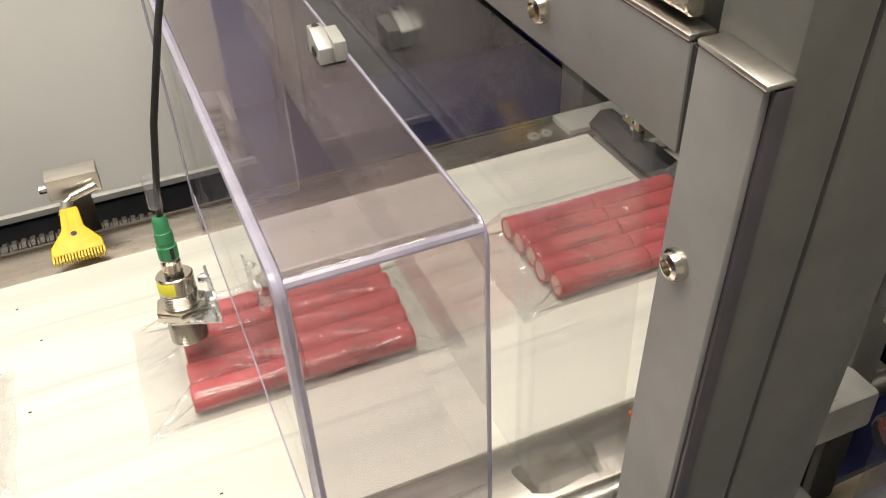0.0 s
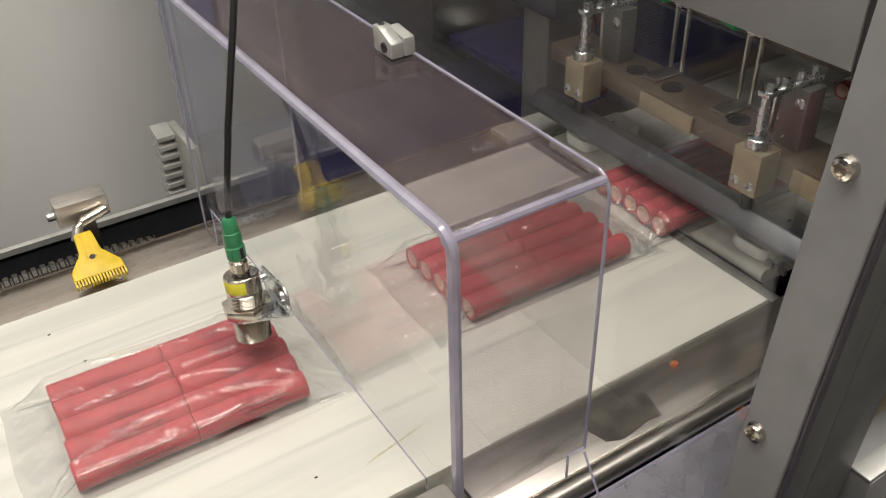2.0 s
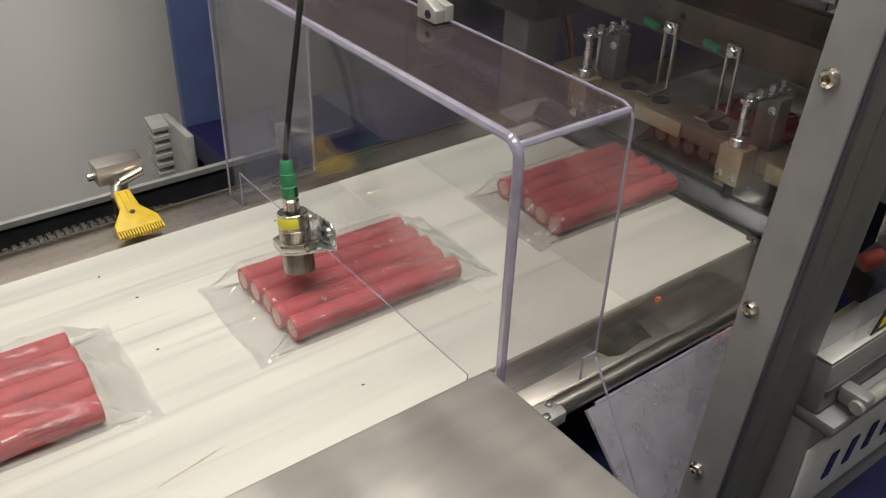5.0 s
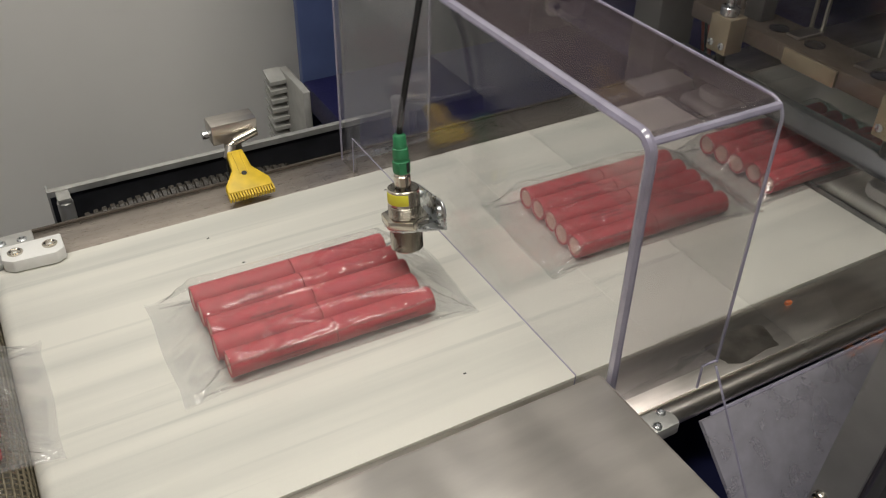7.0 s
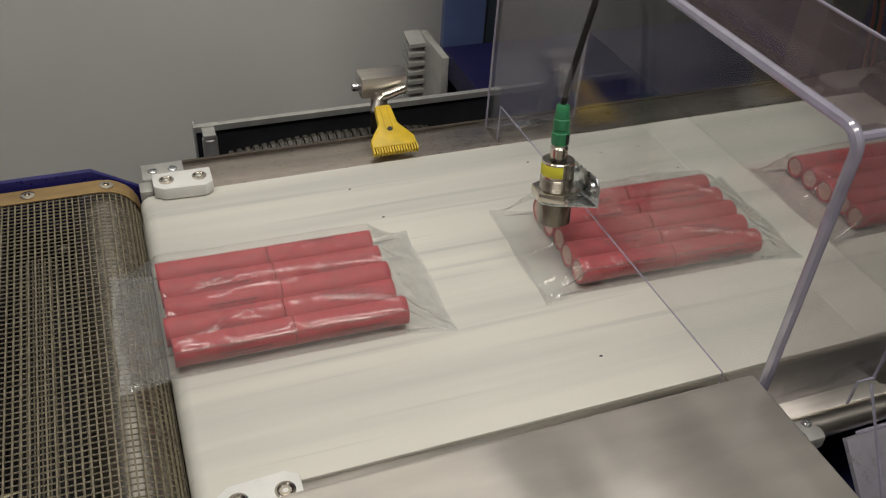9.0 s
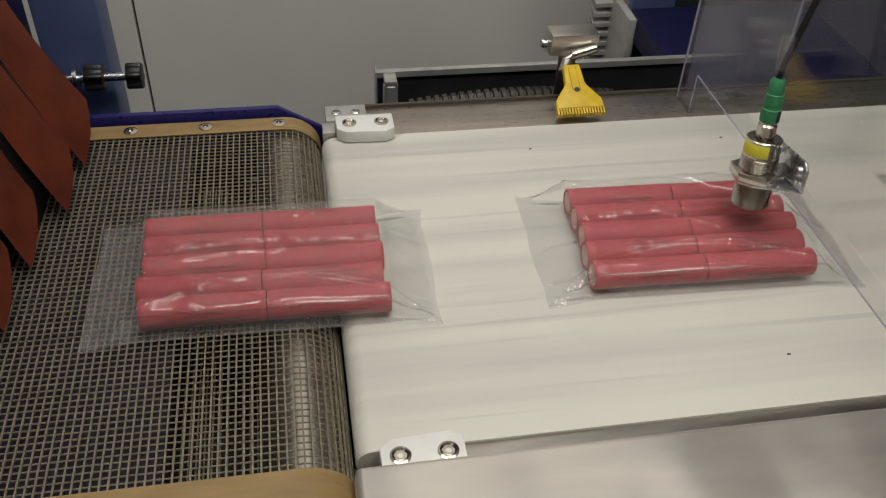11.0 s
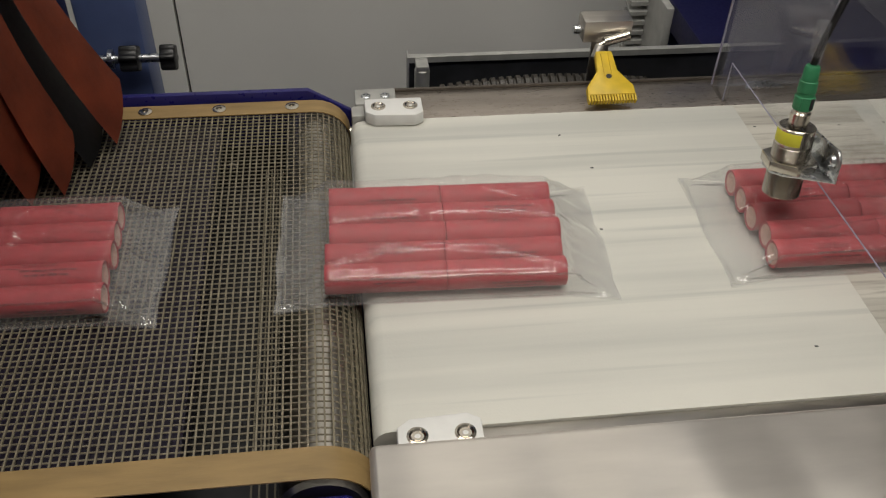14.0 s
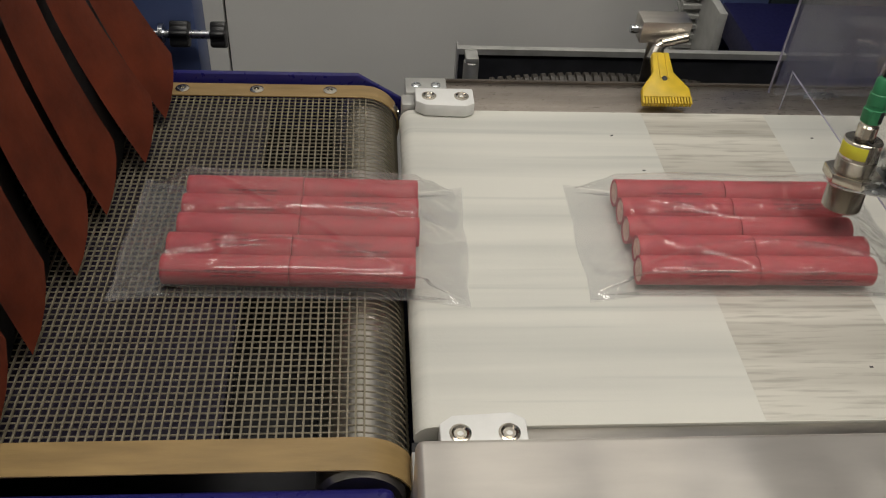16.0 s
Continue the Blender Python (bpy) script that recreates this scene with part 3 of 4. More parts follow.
for i in range(14):
    sl = new("slat", slat)
    sl.parent = gr
    sl.location = (0.4225, 0.822, -0.112 - i * 0.0155)
low = thing("machine_table", "violet blue machine bed behind and under the belt", "machine bed")
part("deck", box(0.46, 1.9, 0.43, 0.78, -0.14, -0.1, 0.003), M["violet_dark"], low)
part("leg", box(0.05, 0.1, 0.41, 0.46, -0.9, -0.1), M["violet"], low)
part("leg", box(0.6, 0.65, 0.44, 0.49, -0.9, -0.14), M["violet"], low)
part("under_deck", box(-0.02, 1.2, -0.42, 0.4, -0.16, -0.13), M["blue"], low)
part("frame_body", box(-0.02, 1.2, -0.38, 0.38, -0.9, -0.162), M["dark"], low)

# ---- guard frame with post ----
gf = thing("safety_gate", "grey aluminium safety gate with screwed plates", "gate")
PX = 0.4765
lean = pose(0, -0.2015, 0.3, 2.9, 0, 0)
part("post", box(PX + 0.0095, PX + 0.034, 0.0, 0.034, -1.19, 0.3, 0.002), M["alu"], gf, matrix=lean)
part("post_web", box(PX + 0.034, PX + 0.037, 0.004, 0.03, -1.19, 0.3), M["dark"], gf, matrix=lean)
part("post_rear", box(PX + 0.037, PX + 0.082, 0.0015, 0.034, -1.19, 0.3, 0.0025), M["alu"], gf, matrix=lean)
part("post_plate", box(PX, PX + 0.003, 0.0, 0.0295, -1.19, 0.078, 0.0008), M["alu_plate"], gf, "grey screwed face plate", matrix=lean)
# side of the grey plate, coloured as its dark reflection
part("plate_flange", box(PX + 0.003, PX + 0.0095, -0.0016, 0.0015, -1.19, 0.078, 0.0006), M["violet_reflection"], gf, "folded edge of the plate, dark reflection in its colour", matrix=lean)
part("plate_lip", box(PX - 0.0008, PX + 0.0095, -0.0016, 0.0295, 0.0785, 0.0808, 0.0009), M["steel"], gf, "bright top lip", matrix=lean)
part("beam", box(PX + 0.0095, PX + 0.04, -0.166, 0.6, 0.345, 0.42, 0.002), M["alu"], gf)
part("beam_plate", box(PX, PX + 0.003, -0.1725, 0.6, 0.341, 0.3785, 0.0008), M["alu_plate"], gf)
part("beam_lip", box(PX - 0.0008, PX + 0.0095, -0.1725, 0.6, 0.379, 0.3813, 0.0009), M["steel"], gf, "bright top lip")
part("beam_rod", rod((PX + 0.005, -0.168, 0.3885), (PX + 0.005, 0.6, 0.3885), 0.005, 12), M["chrome"], gf)
part("beam_joint", box(PX + 0.001, PX + 0.002, -0.1755, -0.1727, 0.341, 0.378), M["dark"], gf)
for y, z in ((0.0195, 0.002), (0.0205, -0.162), (0.0205, -0.318)):
    q = screw(gf, (0, 0, 0), "-x", 0.006, 0.005, M["chrome"])
    q.matrix_basis = lean @ pose(PX, y, z, 0, -90, 0)
screw(gf, (PX, -0.083, 0.357), "-x", 0.006, 0.005, M["chrome"])
screw(gf, (PX, 0.24, 0.357), "-x", 0.006, 0.005, M["chrome"])

pane = part("pane", box(PX - 0.006, PX - 0.002, -0.165, 0.6, 0.09, 0.3405), M["pane"], gf, "clear acrylic pane above the belt")
pane.visible_shadow = False
# added panel out of view, keeps ceiling light off the sealing jaw
part("unseen_shade_panel", box(0.70, 1.9, -0.16, 0.75, 0.44, 0.46), M["alu"], gf)

# ---- sealing station ----
jaw = thing("sealing_jaw", "sealing jaw crossbar with tan blocks and steel shafts", "sealing jaw")
YN, YF = 0.06, 0.288
part("crossbar", box(0.012, 0.068, -0.03, 0.36, -0.012, 0.008, 0.002), M["bar_brown"], jaw, "brownish steel crossbar")
for y in (0.115, 0.2, 0.25):
    part("bore", lathe([(0.011, 0), (0.011, 0.0012), (0.008, 0.0012), (0.0075, 0.0004)], 18, pose(0.037, y, 0.0082)), M["dark"], jaw)
part("pad", box(0.0085, 0.0118, 0.145, 0.215, -0.012, 0.006, 0.001), M["brass"], jaw, "tan insulating pad")
part("pad", box(0.0085, 0.0118, -0.012, 0.03, -0.014, 0.006, 0.001), M["brass"], jaw, "tan insulating pad")
part("seal_bar", prism([(-0.018, -0.06), (0.012, -0.06), (0.012, -0.044), (-0.004, -0.042), (-0.018, -0.055)], 0.39, Matrix.Translation((0, 0.36, 0)) @ pose(0, 0, 0, 90), 0.0015), M["seal"], jaw, "blue grey sealing bar")
for k in range(3):
    part("tooth", box(-0.034, -0.03, -0.026 + k * 0.013, -0.019 + k * 0.013, -0.062, -0.056), M["dark"], jaw)
for y in (YN, YF):
    b = part("block", box(-0.0145, 0.0115, y - 0.015, y + 0.015, -0.024, 0.018, 0.002), M["brass"], jaw, "tan bearing block")
    for dy in (-0.01, 0.01):
        screw(b, (-0.0145, y + dy * 0.8, -0.014), "-x", 0.0042, 0.002, M["zinc"])
    part("shaft", rod((-0.003, y, 0.016), (-0.003, y, 0.066), 0.005, 16), M["zinc"], jaw)
    part("shaft_foot", rod((-0.003, y, -0.042), (-0.003, y, -0.024), 0.006, 12), M["black"], jaw)
    part("collar", lathe([(0.0095, 0), (0.0105, 0.001), (0.0105, 0.009), (0.0095, 0.01)], 18, pose(-0.003, y, 0.018)), M["zinc"], jaw)
    part("link", box(-0.011, 0.058, y - 0.007, y + 0.005, 0.066, 0.071, 0.001), M["zinc"], jaw)
    for q, r in ((-0.003, 0.0055), (0.014, 0.0045), (0.034, 0.005), (0.052, 0.0035)):
        part("bolt", lathe([(r, 0), (r, 0.006), (r * 0.8, 0.0075)], 6, pose(q, y - 0.001, 0.071)), M["zinc"], jaw)
    part("cylinder", box(0.03, 0.052, y - 0.016, y + 0.01, 0.008, 0.0655, 0.002), M["alu"], jaw, "grey guide block")
    screw(jaw, (0.03, y - 0.009, 0.052), "-x", 0.005, 0.002, M["zinc"])
    part("spring_rod", rod((0.045, y + 0.026, 0.007), (0.045, y + 0.026, 0.06), 0.0035, 10), M["steel"], jaw)
for y in (0.135, 0.225):
    part("slotted_foot", box(0.03, 0.068, y - 0.009, y + 0.009, 0.0085, 0.0115, 0.0005), M["steel"], jaw)
    for dy in (-0.009, 0.006):
        part("slotted_arm", box(0.064, 0.068, y + dy, y + dy + 0.003, 0.0115, 0.08, 0.0005), M["steel"], jaw)
    part("slotted_head", box(0.064, 0.068, y - 0.009, y + 0.01, 0.076, 0.09, 0.001), M["steel"], jaw)
    part("bolt", lathe([(0.0065, 0), (0.0065, 0.006), (0.005, 0.007)], 6, pose(0.064, y, 0.083, 0, -90, 0)), M["zinc"], jaw)
    part("fibre_head", prism([(-0.016, -0.0045), (0.01, -0.0045), (0.016, 0), (0.01, 0.0045), (-0.016, 0.0045)], 0.007, pose(0.058, y + 0.026, 0.08, 0, 0, 70), 0.0015), M["green"], jaw, "green optic fibre head")
beam = part("back_beam", box(0.07, 0.09, -0.14, 0.5, 0.07, 0.114, 0.003), M["brown_grey"], jaw, "brownish grey cross beam with drilled holes")
part("rear_beam", box(0.16, 0.18, -0.14, 0.5, 0.075, 0.118, 0.003), M["brown_grey"], jaw)
for y, r in ((0.215, 0.004), (0.25, 0.002), (0.17, 0.002)):
    part("drill_hole", lathe([(r, 0), (r, 0.0008), (r * 0.5, 0.0004)], 14, pose(0.07, y, 0.1, 0, -90, 0)), M["dark"], beam)
inn = thing("infeed_conveyor", "white infeed belt behind the sealing jaw", "conveyor")
part("belt", band(0.95, 1.9, 0.03, 0.34, 0.012), M["belt"], inn)
infeed_nose = part("belt_nose", band(0.0, 0.5, 0.0305, 0.3395, 0.008), M["belt"], inn, "sliding end of the infeed belt")
part("tray", box(0.895, 1.9, 0.43, 0.775, -0.065, -0.05, 0.003), M["violet"], inn, "violet blue side tray")
part("tray_lip", box(0.895, 1.9, 0.42, 0.429, -0.066, -0.03, 0.001), M["brown_grey"], inn)
part("side_plate", box(0.9, 1.9, 0.35, 0.41, -0.02, 0.0, 0.002), M["steel"], inn)
car = thing("belt_carriage", "sliding carriage with grey plastic pads between the belts", "carriage")
part("cross_tube", rod((0.012, -0.01, -0.012), (0.012, 0.36, -0.012), 0.01, 16), M["alu"], car, "dark grey cross tube")
for y in (0.055, 0.3):
    part("pad", prism([(0.0, -0.022), (0.07, -0.022), (0.075, -0.016), (0.075, 0.02), (0.0, 0.02), (-0.006, 0.01), (-0.006, -0.014)], 0.014, pose(0.032, y, 0.0095), 0.003), M["white_plastic"], car, "white plastic pad")
    for q in (0.05, 0.085):
        screw(car, (q, y, 0.0232), r=0.003, h=0.001)
part("pad", box(-0.02, 0.06, 0.355, 0.395, -0.01, 0.008, 0.002), M["grille"], car, "grey plastic pad")
for q in (-0.055, -0.04):
    part("chain_link", lathe([(0.007, 0), (0.007, 0.004), (0.0035, 0.004), (0.0035, 0)], 16, pose(q, 0.37, 0.0)), M["alu_light"], car)
fp = thing("drive_column", "aluminium column with black drive box behind the belt", "column")
part("column", box(0.808, 0.868, 0.42, 0.47, -0.14, 0.108, 0.003), M["alu"], fp)
part("drive_box", box(0.8, 0.89, 0.4, 0.5, 0.108, 0.4, 0.004), M["black"], fp)
part("lamp_lens", lathe([(0.006, 0), (0.005, 0.003)], 14, pose(0.8, 0.42, 0.15, 0, -90, 0)), M["blue_light"], fp)
for k, m in enumerate(("red", "black", "red")):
    part("cable", tube([(0.885, 0.43 + 0.006 * k, 0.11), (0.9, 0.425 + 0.006 * k, 0.05), (0.91, 0.42 + 0.006 * k, -0.02)], 0.0025, 8), M[m], fp)
gs = thing("guard_sheet", "sloping clear guard sheet below the belt edge", "guard")
part("sheet", prism([(0.0, 0.0), (0.26, 0.0), (0.26, 0.16), (-0.012, 0.16)], 0.004, pose(0.463, -0.069, -0.018, 50, 0, 0) @ pose(0, -0.16, 0)), M["guard"], gs)
part("edge", rod((0.463, -0.069, -0.016), (0.723, -0.069, -0.016), 0.0014, 6), M["edge"], gs)
part("edge", rod((0.4615, -0.063, 0.03), (0.463, -0.172, -0.138), 0.0011, 6), M["edge"], gs)
for ob in gs.children:
    ob.visible_shadow = False
lf = thing("lower_frame", "aluminium profile rail with a printed white strip", "frame")
part("profile", box(0.562, 1.5, -0.2, -0.165, 0.018, 0.066, 0.003), M["alu_plate"], lf)
part("top_strip", box(0.562, 1.5, -0.199, -0.185, 0.0665, 0.069, 0.001), M["alu_light"], lf, "pale top edge")
part("ledge", box(0.562, 1.5, -0.216, -0.165, 0.006, 0.0175, 0.002), M["alu_plate"], lf)
part("lower_profile", box(0.562, 1.5, -0.2, -0.165, -0.6, 0.0055, 0.002), M["alu_plate"], lf)
part("groove", box(0.564, 1.5, -0.2012, -0.2, 0.036, 0.042), M["alu"], lf)
part("printed_strip", box(0.565, 0.95, -0.2035, -0.2005, -0.095, -0.02, 0.0005), M["white_plastic"], lf)
for k in range(7):
    x = 0.6 + k * 0.03
    part("logo_shape", prism([(0.002, 0), (0.012, 0), (0.018, 0.026), (0.008, 0.026)], 0.001, Matrix.Translation((x, -0.204, -0.072)) @ pose(0, 0, 0, 90)), M["violet"], lf)
part("pull_handle", rod((0.58, -0.218, 0.03), (0.7, -0.218, 0.032), 0.006, 16), M["alu_light"], lf, "round grey pull handle")
for x in (0.59, 0.69):
    part("handle_foot", box(x - 0.007, x + 0.007, -0.224, -0.2002, 0.024, 0.039, 0.003), M["alu_plate"], lf)
part("upper_rail", box(0.562, 1.5, -0.2, -0.165, 0.262, 0.3, 0.003), M["alu_plate"], lf)
part("upper_rail_strip", box(0.562, 1.5, -0.198, -0.168, 0.3005, 0.3035, 0.001), M["white_plastic"], lf, "pale top edge")
part("upper_rail_lip", box(0.562, 1.5, -0.203, -0.2005, 0.258, 0.266, 0.001), M["alu_light"], lf)
part("rear_upright", box(0.75, 0.79, -0.16, -0.12, -0.6, 0.26, 0.003), M["alu_plate"], lf)
part("slotted_upright", box(0.645, 0.668, -0.135, -0.11, -0.6, 0.2, 0.003), M["alu"], lf)
part("slot", box(0.6425, 0.6448, -0.129, -0.117, -0.02, 0.09), M["dark"], lf)
part("roller", rod((0.62, -0.14, 0.0), (0.86, -0.14, 0.012), 0.014, 16), M["brass"], lf, "tan roller")
part("guide_shaft", rod((0.7, -0.15, 0.1), (0.95, -0.15, 0.17), 0.008, 14), M["steel"], lf)
b = part("bearing", box(0.60, 0.648, -0.155, -0.11, 0.11, 0.137, 0.003), M["alu_light"], lf, "drilled aluminium bearing block")
for q in (0.609, 0.621):
    part("bore", lathe([(0.0046, 0), (0.0046, 0.0006), (0.0036, 0.0006), (0.003, 0.0002)], 16, pose(q, -0.145, 0.137)), M["grille"], b)
screw(b, (0.637, -0.133, 0.137), r=0.0045, h=0.0025)
part("stop_block", box(0.6, 0.625, -0.158, -0.135, 0.03, 0.058, 0.003), M["alu_light"], lf)
part("red_cap", rod((0.668, -0.15, 0.09), (0.685, -0.158, 0.095), 0.008, 12), M["red"], lf)
# added dark sheet, darkens the view in behind the rail
part("dark_fill_panel", box(0.6, 1.5, -0.108, -0.104, -0.6, -0.03), M["dark"], lf)
part("shaft_cover", rod((0.70, -0.14, 0.05), (1.0, -0.14, 0.1), 0.02, 14), M["dark"], lf)
sg = thing("warning_sign", "yellow triangular warning sign with a black border", "sign")
tri = [(-0.05, -0.043), (0.05, -0.043), (0, 0.043)]
sm = Matrix.Translation((0.665, -0.196, 0.113)) @ pose(0, 0, 0, 90)
part("border", prism(tri, 0.001, sm), M["black"], sg)
part("face", prism([(x * 0.84, y * 0.84 - 0.002) for x, y in tri], 0.0006, sm @ pose(0, 0, 0.0012)), M["sign"], sg)
part("symbol", prism([(-0.004, 0.02), (0.006, 0.02), (0.001, 0.002), (0.008, 0.002), (-0.005, -0.03), (-0.001, -0.008), (-0.009, -0.008)], 0.0005, sm @ pose(0, 0, 0.002)), M["black"], sg)
part("backing", box(0.6, 0.9, -0.195, -0.191, 0.05, 0.36), M["acrylic"], sg, "clear gate pane")
wg = thing("wire_basket", "wire basket with crumpled white film on the infeed belt", "basket")
for k in range(9):
    part("upright_wire", rod((1.3, 0.05 + k * 0.03, 0.0), (1.3, 0.05 + k * 0.03, 0.22), 0.0015, 6), M["alu"], wg)
for k in range(8):
    part("cross_wire", rod((1.2985, 0.045, 0.004 + k * 0.03), (1.2985, 0.295, 0.004 + k * 0.03), 0.0015, 6), M["alu"], wg)
lump = bmesh.new()
bmesh.ops.create_icosphere(lump, subdivisions=4, radius=1)
for v in lump.verts:
    f = 1 + 0.35 * noise.noise(v.co * 2.3) + 0.12 * noise.noise(v.co * 7)
    v.co = Vector((0.09 * v.co.x * f, 0.11 * v.co.y * f, max(-0.1, 0.115 * v.co.z * f)))
part("scrap_film", lump, M["white_plastic"], wg, "crumpled white film", matrix=pose(1.42, 0.17, 0.1))
part("orange_tag", box(1.29, 1.296, 0.15, 0.185, 0.08, 0.21, 0.002), M["orange"], wg, "orange tag")
for k in range(26):
    q = random.uniform(0.3, 1)
    c = new("crumb", CRUMB)
    c.matrix_basis = pose(0.58 + 0.12 * q + random.uniform(-0.004, 0.004), -0.0665 + random.uniform(-0.006, 0.004), -0.02, random.uniform(0, 90), random.uniform(0, 90), 0)
    c.parent = gs
c = new("crumb", CRUMB)
c.parent, c.matrix_basis = conv, pose(0.6, -0.012, -0.0008)

# ---- shrink tunnel ----
tun = thing("mesh_conveyor", "open mesh conveyor with brown taped edges", "conveyor")
P = 0.0052
y0, y1 = -0.008, 0.362
pts = [(-0.62, 0, 0.0), (-0.03, 0, 0.0)] + [(-0.03 + 0.03 * math.sin(a), 0, -0.03 + 0.03 * math.cos(a)) for a in (math.pi * k / 10 for k in range(1, 10))]
LW = mesh_of("long_wire", tube(pts, 0.00062, 5), M["wire"], 60)
for i in range(int((y1 - y0) / P) + 1):
    w = new("long_wire", LW)
    w.parent = tun
    w.location = (0, y0 + i * P, 0)
XR, RM = -0.030, 0.03


def on_belt(s):
    """Place and tilt on the mesh belt, s metres along it from the roller's crown towards the tunnel; below zero it runs round the roller and back underneath."""
    if s >= 0:
        return XR - s, 0.0, 0.0
    a = -s / RM
    if a < math.pi:
        return XR + RM * math.sin(a), -RM + RM * math.cos(a), math.degrees(a)
    return XR - (-s - math.pi * RM), -2 * RM, 180.0


CW = mesh_of("cross_wire", box(-0.0006, 0.0006, y0, y1, -0.0003, 0.0012), M["wire"])
wires = []
for k in range(284):
    w = new("cross_wire", CW)
    w.parent = tun
    wires.append(w)
for e0, e1 in ((-0.031, -0.008), (0.362, 0.382)):
    prof = [(-0.62, 0.0016), (XR, 0.0016)] + [(XR + 0.0316 * math.sin(a), -0.03 + 0.0316 * math.cos(a)) for a in (math.pi * k / 12 for k in range(1, 12))]
    b = strip(list(reversed(prof)), e0, e1, -0.001)
    for v in b.verts:
        v.co = Vector((v.co.y, v.co.x, v.co.z))
    bmesh.ops.recalc_face_normals(b, faces=b.faces[:])
    part("tape_edge", b, M["tape"], tun, "brown taped belt edge")
part("roller", rod((-0.03, -0.03, -0.031), (-0.03, 0.38, -0.031), 0.0275, 32), M["steel"], tun, "dull metal roller")
part("slide_plate", box(-0.62, -0.115, -0.008, 0.362, -0.03, -0.008), M["under"], tun, "violet plate under the mesh")
part("near_rail", box(-0.62, -0.01, -0.2, -0.034, -0.1, -0.008, 0.006, 3), M["violet"], tun, "violet blue side rail")
part("under_tray", box(-0.62, -0.03, -0.03, 0.38, -0.14, -0.09), M["dark"], tun)
part("far_skirt", box(-0.62, 0.0, 0.396, 0.402, -0.9, -0.052), M["dark"], tun)
part("near_skirt", box(-0.62, 0.0, -0.2, -0.195, -0.9, -0.1), M["dark"], tun)
rail = prism([(-0.62, -0.05), (-0.62, 0.009), (-0.035, 0.009), (0.006, -0.016), (0.004, -0.05)], 0.006, Matrix.Translation((0, 0.394, 0)) @ pose(0, 0, 0, 90), 0.001)
part("far_rail", rail, M["violet"], tun, "violet blue side rail")
rivets = []
for k in range(24):
    r = part("rivet", lathe([(0.0062, 0), (0.0062, 0.0012), (0.004, 0.002), (0.0026, 0.002), (0.0022, 0.0006), (0.0005, 0.0005)], 16), M["chrome"], tun)
    rivets.append(r)
shr = thing("shrink_tunnel", "blue shrink tunnel with hanging orange rubber flaps", "tunnel")
part("side_post", box(-0.262, -0.2, 0.508, 0.56, -0.9, 0.5, 0.004), M["blue_light"], shr, "blue grey side post")
part("side_wall", box(-0.62, -0.262, 0.405, 0.5, -0.9, 0.5, 0.004), M["blue"], shr)
part("side_strip", box(-0.268, -0.254, 0.388, 0.404, 0.0, 0.5, 0.002), M["grille"], shr)
part("front_post", box(-0.34, -0.25, -0.09, -0.04, -0.9, 0.5, 0.004), M["blue_light"], shr)
part("lintel", box(-0.34, -0.25, -0.09, 0.404, 0.215, 0.5, 0.004), M["blue"], shr)
# unseen dark walls and roof, added to keep light off the mesh inside
part("shade_wall", box(-1.2, -0.345, 0.39, 0.41, -0.02, 0.4), M["dark"], shr)
part("shade_wall", box(-1.2, -0.345, -0.06, -0.04, -0.02, 0.4), M["dark"], shr)
part("shade_roof", box(-1.2, -0.275, -0.06, 0.39, 0.205, 0.213), M["dark"], shr)
# black sheet stands in for the shade behind the flaps
part("shade_sheet", box(-0.292, -0.286, -0.035, 0.388, 0.03, 0.205), M["black"], shr, "black sheet added as shade behind the flaps")
part("shade_end", box(-1.22, -1.2, -0.06, 0.41, -0.02, 0.36), M["dark"], shr)


def flap(w, tip_x, z_tip, top=0.214, slant=0.03):
    """One rubber strip hung at its origin, bowed outwards towards its slanted foot."""
    n = 14
    b = bmesh.new()
    rows = []
    for i in range(n + 1):
        u = i / n
        row = []
        for q in (-1, -0.5, 0, 0.5, 1):
            zt = z_tip + slant * (1 + q) / 2 - top
            x = (tip_x + 0.252) * u ** 1.7 + 0.004 * (1 - q * q) * u
            row.append(b.verts.new((x, w / 2 * q, zt * u)))
        rows.append(row)
    for p, q in zip(rows, rows[1:]):
        for i in range(4):
            b.faces.new((p[i], p[i + 1], q[i + 1], q[i]))
    bmesh.ops.solidify(b, geom=b.faces[:], thickness=0.002)
    bmesh.ops.recalc_face_normals(b, faces=b.faces[:])
    return b


flaps = []
for y, w, tx, zt, swing in ((0.01, 0.052, -0.235, 0.012, 0), (0.078, 0.052, -0.232, 0.01, 1), (0.148, 0.052, -0.222, 0.01, 1), (0.212, 0.052, -0.216, 0.01, 0.3), (0.275, 0.05, -0.2, 0.01, 0.25), (0.34, 0.056, -0.195, 0.01, 0)):
    f = part("flap", flap(w, tx, zt), M["flap"], shr, "orange rubber flap", matrix=pose(-0.252, y, 0.214))
    flaps.append((f, y, swing))
for y, w, tx, zt, swing in ((0.045, 0.064, -0.24, 0.004, 0), (0.113, 0.064, -0.236, 0.004, 1), (0.18, 0.066, -0.226, 0.004, 0.6), (0.252, 0.07, -0.214, 0.004, 0.25), (0.318, 0.062, -0.204, 0.004, 0), (0.365, 0.034, -0.206, 0.004, 0)):
    f = part("backing_flap", flap(w, tx, zt, 0.214, 0.004), M["black"], shr, "black inner flap", matrix=pose(-0.262, y, 0.214))
    flaps.append((f, y, swing))
kn = thing("clamp_knob", "black star knob on a threaded stud beside the tunnel", "knob", at=(-0.2, 0.49, -0.008))
kn.scale = (1.1, 1.1, 1.1)
star = []
